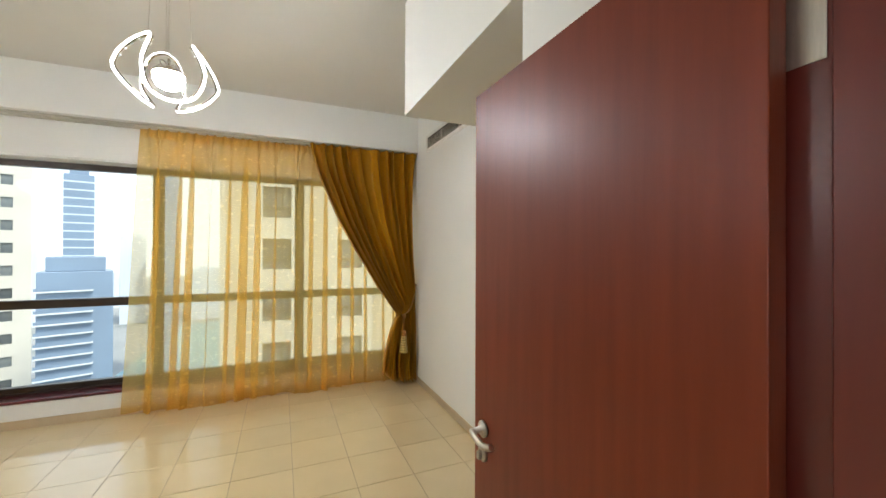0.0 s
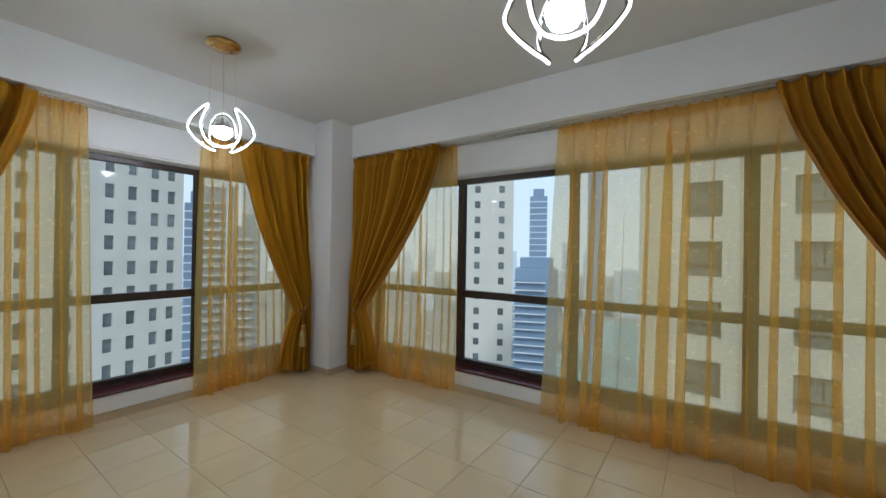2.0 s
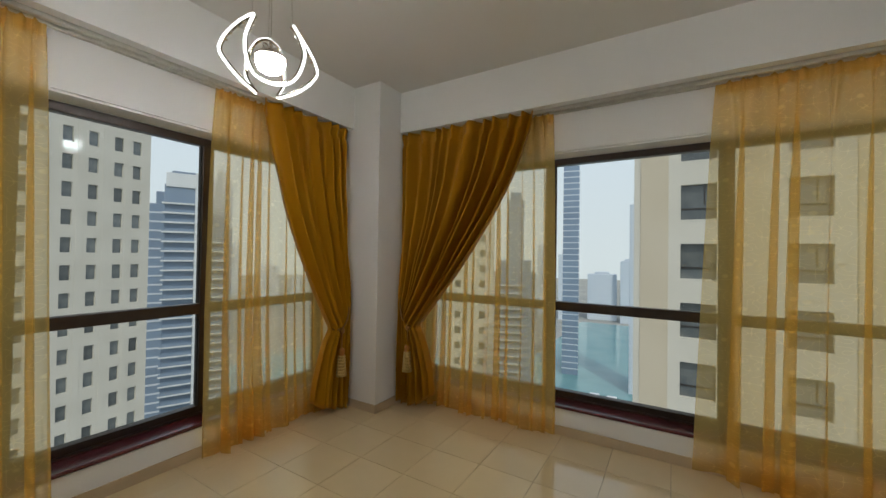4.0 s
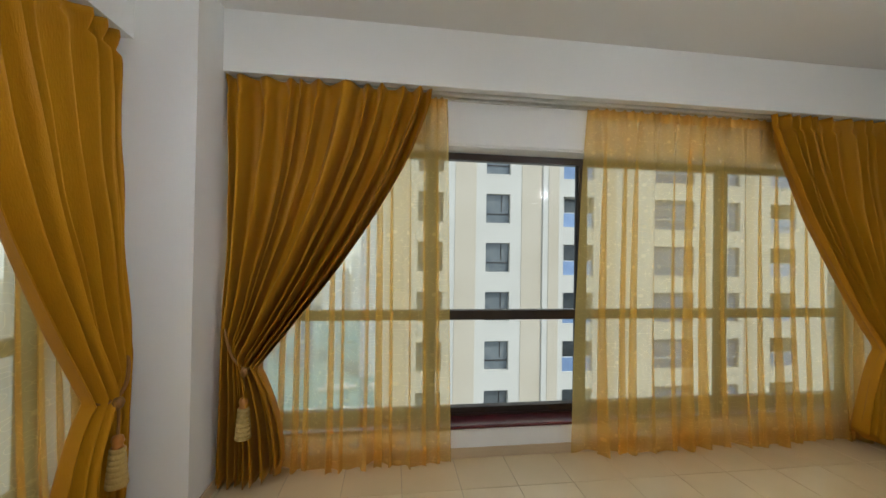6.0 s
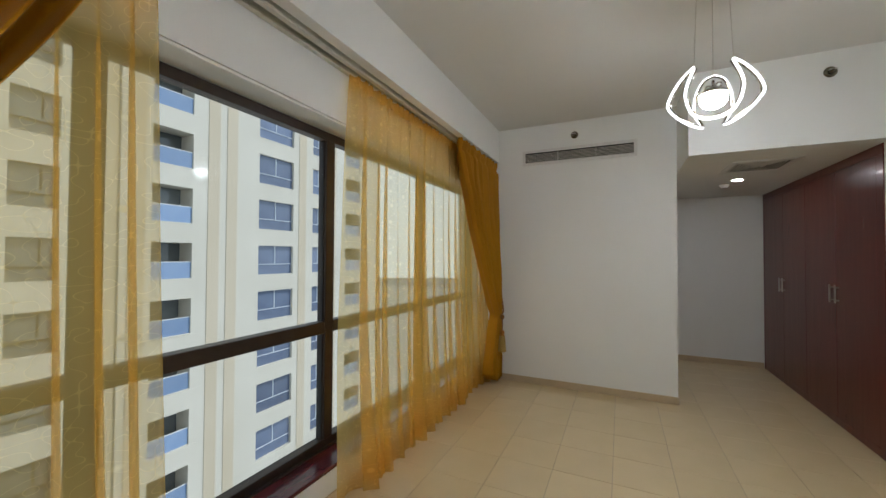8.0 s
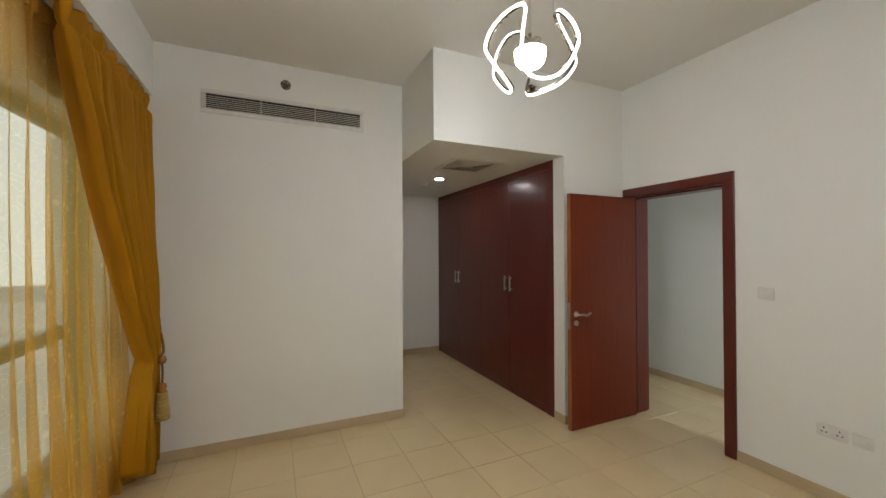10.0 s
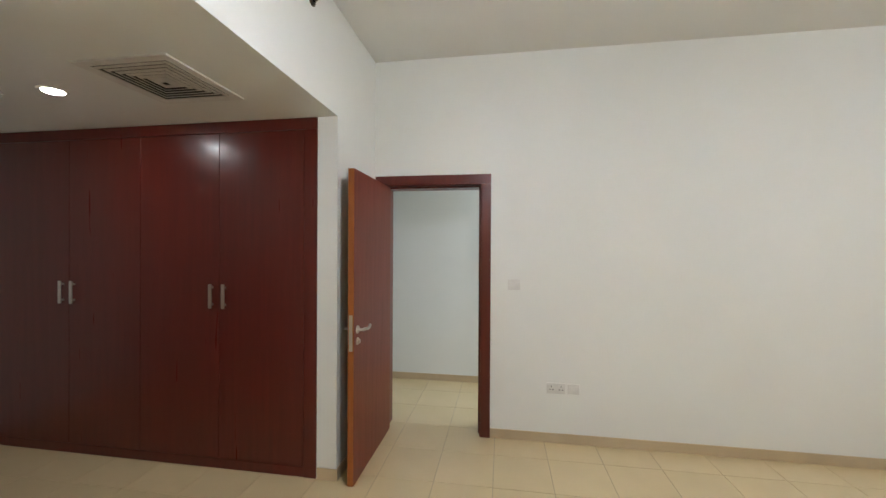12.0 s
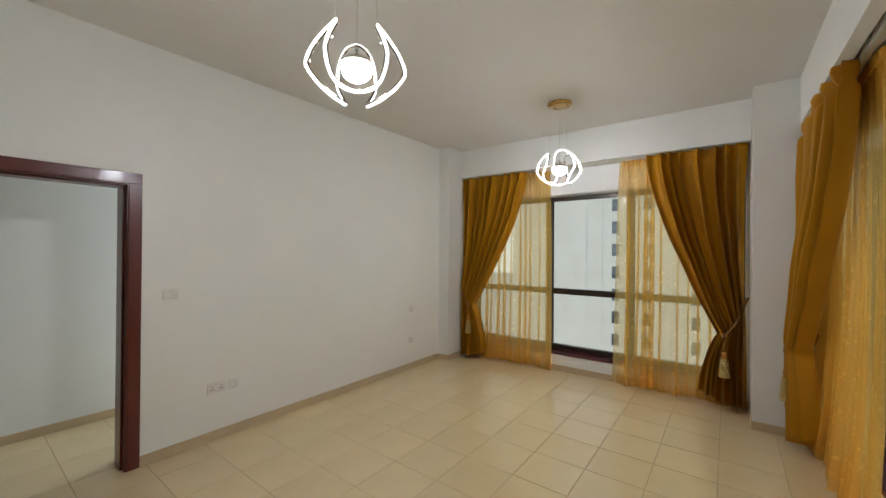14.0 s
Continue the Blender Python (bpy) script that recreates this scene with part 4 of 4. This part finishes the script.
def tower(m, width, deep, z0, z1, columns, storey, win, mats, label, base=1.0, joints=True, balcony=(), broad=()):
    """A rendered tower with real window recesses on its local -y face. columns: centres along x; broad: pairs of
    centre and width for flush ribbon windows."""
    t = thing("tower_block", (0, 0, 0), label, "building", "tower blocks")
    t.matrix_world = m
    ww, wh = win
    n0, n1 = math.ceil((z0 + 2) / storey), math.floor((z1 - 3) / storey)
    rows = [base + storey * k for k in range(n0, n1)]
    cells = [(c - ww / 2, c + ww / 2, z, z + wh) for c in columns for z in rows]
    dep = 1.3 if balcony else 0.3
    cells += [(c - bw / 2, c + bw / 2, z, z + wh) for c, bw in broad for z in rows]
    facade(t, cells, -width / 2, width / 2, z0, z1, mats[0], dep)
    bm = bmesh.new()
    box(bm, (-width / 2, dep + 0.06, z0), (width / 2, deep, z1))
    part("core", bm, mats[0], t)
    bm = bmesh.new()
    for x in (-width / 2, width / 2 - 0.02):
        box(bm, (x, 0.002, z0), (x + 0.02, dep + 0.06, z1))
    part("side_wall", bm, mats[0], t)
    part("roof", boxed((-width / 2 - 0.2, -0.2, z1), (width / 2 + 0.2, deep + 0.2, z1 + 1.0)), mats[0], t)
    pane = mesh_of("window", boxed((-ww / 2, dep, 0), (ww / 2, dep + 0.05, wh)), mats[1])
    frm = bmesh.new()
    box(frm, (-ww / 2, dep - 0.06, wh * 0.30), (ww / 2, dep, wh * 0.30 + 0.06))
    box(frm, (0.16 * ww, dep - 0.04, wh * 0.42), (0.16 * ww + 0.05, dep, wh))
    frame_mesh = mesh_of("glazing_bar", frm, M_FRAME)
    if balcony:
        fr = bmesh.new()
        box(fr, (-ww / 2, 0.10, 0.0), (ww / 2, 0.13, 1.0))
        glassy = mesh_of("balustrade", fr, M_BALC)
        bar = mesh_of("handrail", boxed((-ww / 2, 0.09, 1.0), (ww / 2, 0.15, 1.05)), M_BAND)
        door = mesh_of("balcony_side", boxed((-ww / 2, dep - 0.25, 0), (-ww / 2 + 0.55, dep, wh)), mats[0])
    for c in columns:
        for z in rows:
            shared("window", pane, t, (c, 0, z))
            if balcony and c in balcony:
                shared("balustrade", glassy, t, (c, 0, z))
                shared("handrail", bar, t, (c, 0, z))
                shared("balcony_side", door, t, (c, 0, z))
            elif win[0] > 1.5:
                shared("glazing_bar", frame_mesh, t, (c, 0, z))
    for c, bw in broad:
        ribbon = mesh_of("window", boxed((-bw / 2, 0.22, 0), (bw / 2, 0.27, wh)), M_RIBBON)
        bm = box(bmesh.new(), (-bw / 2, 0.17, wh * 0.34), (bw / 2, 0.22, wh * 0.34 + 0.05))
        box(bm, (-0.03, 0.18, wh * 0.34), (0.03, 0.22, wh))
        bars = mesh_of("glazing_bar", bm, M_HAZE_TINT)
        for z in rows:
            shared("window", ribbon, t, (c, 0, z))
            shared("glazing_bar", bars, t, (c, 0, z))
    if joints:
        bm = bmesh.new()
        for z in rows:
            box(bm, (-width / 2, -0.012, z - 0.10), (width / 2, 0.0, z - 0.06))
        part("joint_line", bm, mats[0], t)
    return t


STONE = (M_STONE_W, M_PANE)


def pilasters(t, places, width, z0, z1, mat=M_STONE):
    for x in places:
        part("pilaster", boxed((x - width / 2, -0.04, z0), (x + width / 2, -0.001, z1), 0.02), mat, t, "cream rendered pilaster")


# the near tower across the street: a flat wing and a balcony wing
near = tower(pose(2.2, 28.0, 0), 11.4, 12, GROUND, 42, [-2.35, 2.45], 3.47, (1.75, 2.05), (M_STONE_W, M_PANE), "cream rendered apartment tower close by with square windows", base=0.28)
wing = tower(pose(20.0, 27.85, 0), 24.2, 12, GROUND, 42, [-9.4, 7.6], 3.47, (2.3, 2.2), (M_STONE_W, M_PANE),
      "cream rendered apartment tower wing with recessed blue glass balconies", base=0.10, balcony=(-9.4, 7.6), broad=((-1.75, 3.3), (2.9, 1.7)))
pilasters(near, (-4.6, 0.1, 4.9), 1.5, GROUND, 42)
pilasters(wing, (-11.3, -6.9, -5.6, 0.85, 4.6), 0.8, GROUND, 42)
# west: pale tower with many small windows
west = tower(pose(-66.0 + 17 * 0.139, 17.0 - 17 * 0.99, 0, 0, 0, 98), 53, 16, GROUND, 62, [-10.0, -5.6, 0.5, 5.0, 9.0, 13.1, 17.2, 19.8, 22.6, 24.8], 3.5, (1.05, 1.9), STONE,
             "tall cream tower with many small dark windows", joints=False)
pilasters(west, (-12.2, -14.6, -7.8, 2.8, 7.0, 11.05, 15.2, 18.5, 21.2, 23.7), 0.7, GROUND, 62, M_STONE_W)
tower(pose(-38.5, 74.0, 0, 0, 0, 28), 10, 14, GROUND, 62, [-2.7, 2.5], 3.3, (1.2, 1.5), STONE, "cream rendered tower with columns of square windows", joints=False)
tower(pose(-150.0, -26.0, 0, 0, 0, 102), 22, 16, GROUND, 30, [-8, -3, 3, 8], 3.3, (1.5, 1.9), STONE, "pale tower in the haze with small windows", joints=False)


def banded_tower(m, width, deep, z1, storey, label, mat=None, band=True, fin=False):
    t = thing("glass_tower", (0, 0, 0), label, "building", "glass towers")
    t.matrix_world = m
    part("core", boxed((-width / 2, 0, GROUND), (width / 2, deep, z1), 0.3), mat or M_BLUE, t)
    part("roof", boxed((-width / 2 + 2, 1, z1), (width / 2 - 2, deep - 1, z1 + 5), 0.3), mat or M_BLUE, t)
    if band:
        slab = mesh_of("balcony", boxed((-width / 2 - 0.6, -1.4, 0), (width / 2 - width * 0.28, 0.2, 0.55)), M_BAND)
        for k in range(int((z1 - 6 - GROUND) / storey)):
            shared("balcony", slab, t, (0, 0, GROUND + 4 + k * storey))
        rail = mesh_of("balustrade", boxed((-width / 2 - 0.5, -1.36, 0.55), (width / 2 - width * 0.29, -1.30, 1.5)), M_BLUE)
        for k in range(int((z1 - 6 - GROUND) / storey)):
            shared("balustrade", rail, t, (0, 0, GROUND + 4 + k * storey))
        if fin:
            part("fin", boxed((width / 2 - width * 0.27, -1.6, GROUND), (width / 2 - width * 0.20, 0.3, z1 + 4.5), 0.1), M_BAND, t, "white vertical fin")
            part("crown", boxed((-width / 2 + 0.5, -0.5, z1 - 1.0), (width / 2 - width * 0.27, 0.3, z1 + 4.0), 0.1), M_BAND, t, "white crown panel")
    else:
        slab = mesh_of("floor_band", boxed((-width / 2 - 0.15, -0.15, 0), (width / 2 + 0.15, 0.2, 0.7)), M_HAZE_TINT)
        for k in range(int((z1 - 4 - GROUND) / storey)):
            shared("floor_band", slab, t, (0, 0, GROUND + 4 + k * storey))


banded_tower(pose(-152.2, 69.3, 0, 0, 0, 65), 12.5, 20, 25, 3.4, "blue glass tower with white balcony bands", fin=True)
banded_tower(pose(-148, 79.2, 0, 0, 0, 62), 8.5, 20, 10, 3.4, "grey glass tower with pale balcony bands")
banded_tower(pose(-176, 72, 0, 0, 0, 65), 9, 14, 20, 3.6, "plain dark blue glass tower", band=False)
banded_tower(pose(-176, 95, 0, 0, 0, 62), 8, 14, 33, 3.6, "glass tower slab tinted pale for haze", M_HAZE_TINT, False)
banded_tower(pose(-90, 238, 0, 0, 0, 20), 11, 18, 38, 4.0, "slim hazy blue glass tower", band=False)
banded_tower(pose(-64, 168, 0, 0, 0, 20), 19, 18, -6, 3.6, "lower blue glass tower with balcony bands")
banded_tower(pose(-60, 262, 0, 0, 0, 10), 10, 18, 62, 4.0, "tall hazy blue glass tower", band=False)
banded_tower(pose(-18, 245, 0, 0, 0, 4), 10, 18, 32, 4.0, "slim grey hazy tower", M_HAZE_TINT, False)
rng = random.Random(4)
for k in range(26):
    a = radians(-88 + 100 * k / 25 + rng.uniform(-1.5, 1.5))
    r = rng.uniform(480, 800)
    h = thing("far_tower", (r * math.sin(a), r * math.cos(a), 0), "pale hazy tower on the skyline", "building", "skyline towers")
    h.rotation_euler = (0, 0, -a)
    w, z = rng.uniform(14, 34), rng.uniform(-50, 18)
    # body and roof carry the haze as a tint of their colour
    part("body", boxed((-w / 2, 0, GROUND), (w / 2, 20, z), 0.4), M_HAZE_TINT, h)
    part("roof", boxed((-w / 4, 4, z), (w / 4, 16, z + rng.uniform(2, 7)), 0.3), M_HAZE_TINT, h)

# ---- floor, tile by tile ----
floor = setting("floor", boxed((-4.4, YC, -0.2), (3.9, YBW, -0.0035)), M_GROUT, "glossy beige porcelain tile floor", "floor")
PX, PY, J = 0.3945, 0.3975, 0.0018
GX, GY = -1.005 - 9 * PX, 3.735 - 12 * PY
cache = {}
for i in range(24):
    for j in range(17):
        x0, x1, y0, y1 = GX + PX * i + J, GX + PX * (i + 1) - J, GY + PY * j + J, GY + PY * (j + 1) - J
        x0, x1, y0, y1 = max(x0, XAW), min(x1, 3.68), max(y0, YC), min(y1, YBW)
        # no tiles under solid walls
        cx, cy = (x0 + x1) / 2, (y0 + y1) / 2
        if x1 - x0 < 0.01 or y1 - y0 < 0.01 or (cx > XE + 0.2 and cy > 2.735 + 0.2) or (cy < 0.46 and not -2.4 < cx < 3.0) or (cx > 1.0 and 0.46 < cy < 1.2):
            continue
        key = (round(x1 - x0, 4), round(y1 - y0, 4))
        if key not in cache:
            cache[key] = mesh_of("tile", boxed((-key[0] / 2, -key[1] / 2, -0.006), (key[0] / 2, key[1] / 2, 0.0), 0.0012), M_TILE)
        shared("tile", cache[key], floor, (cx, cy, 0))
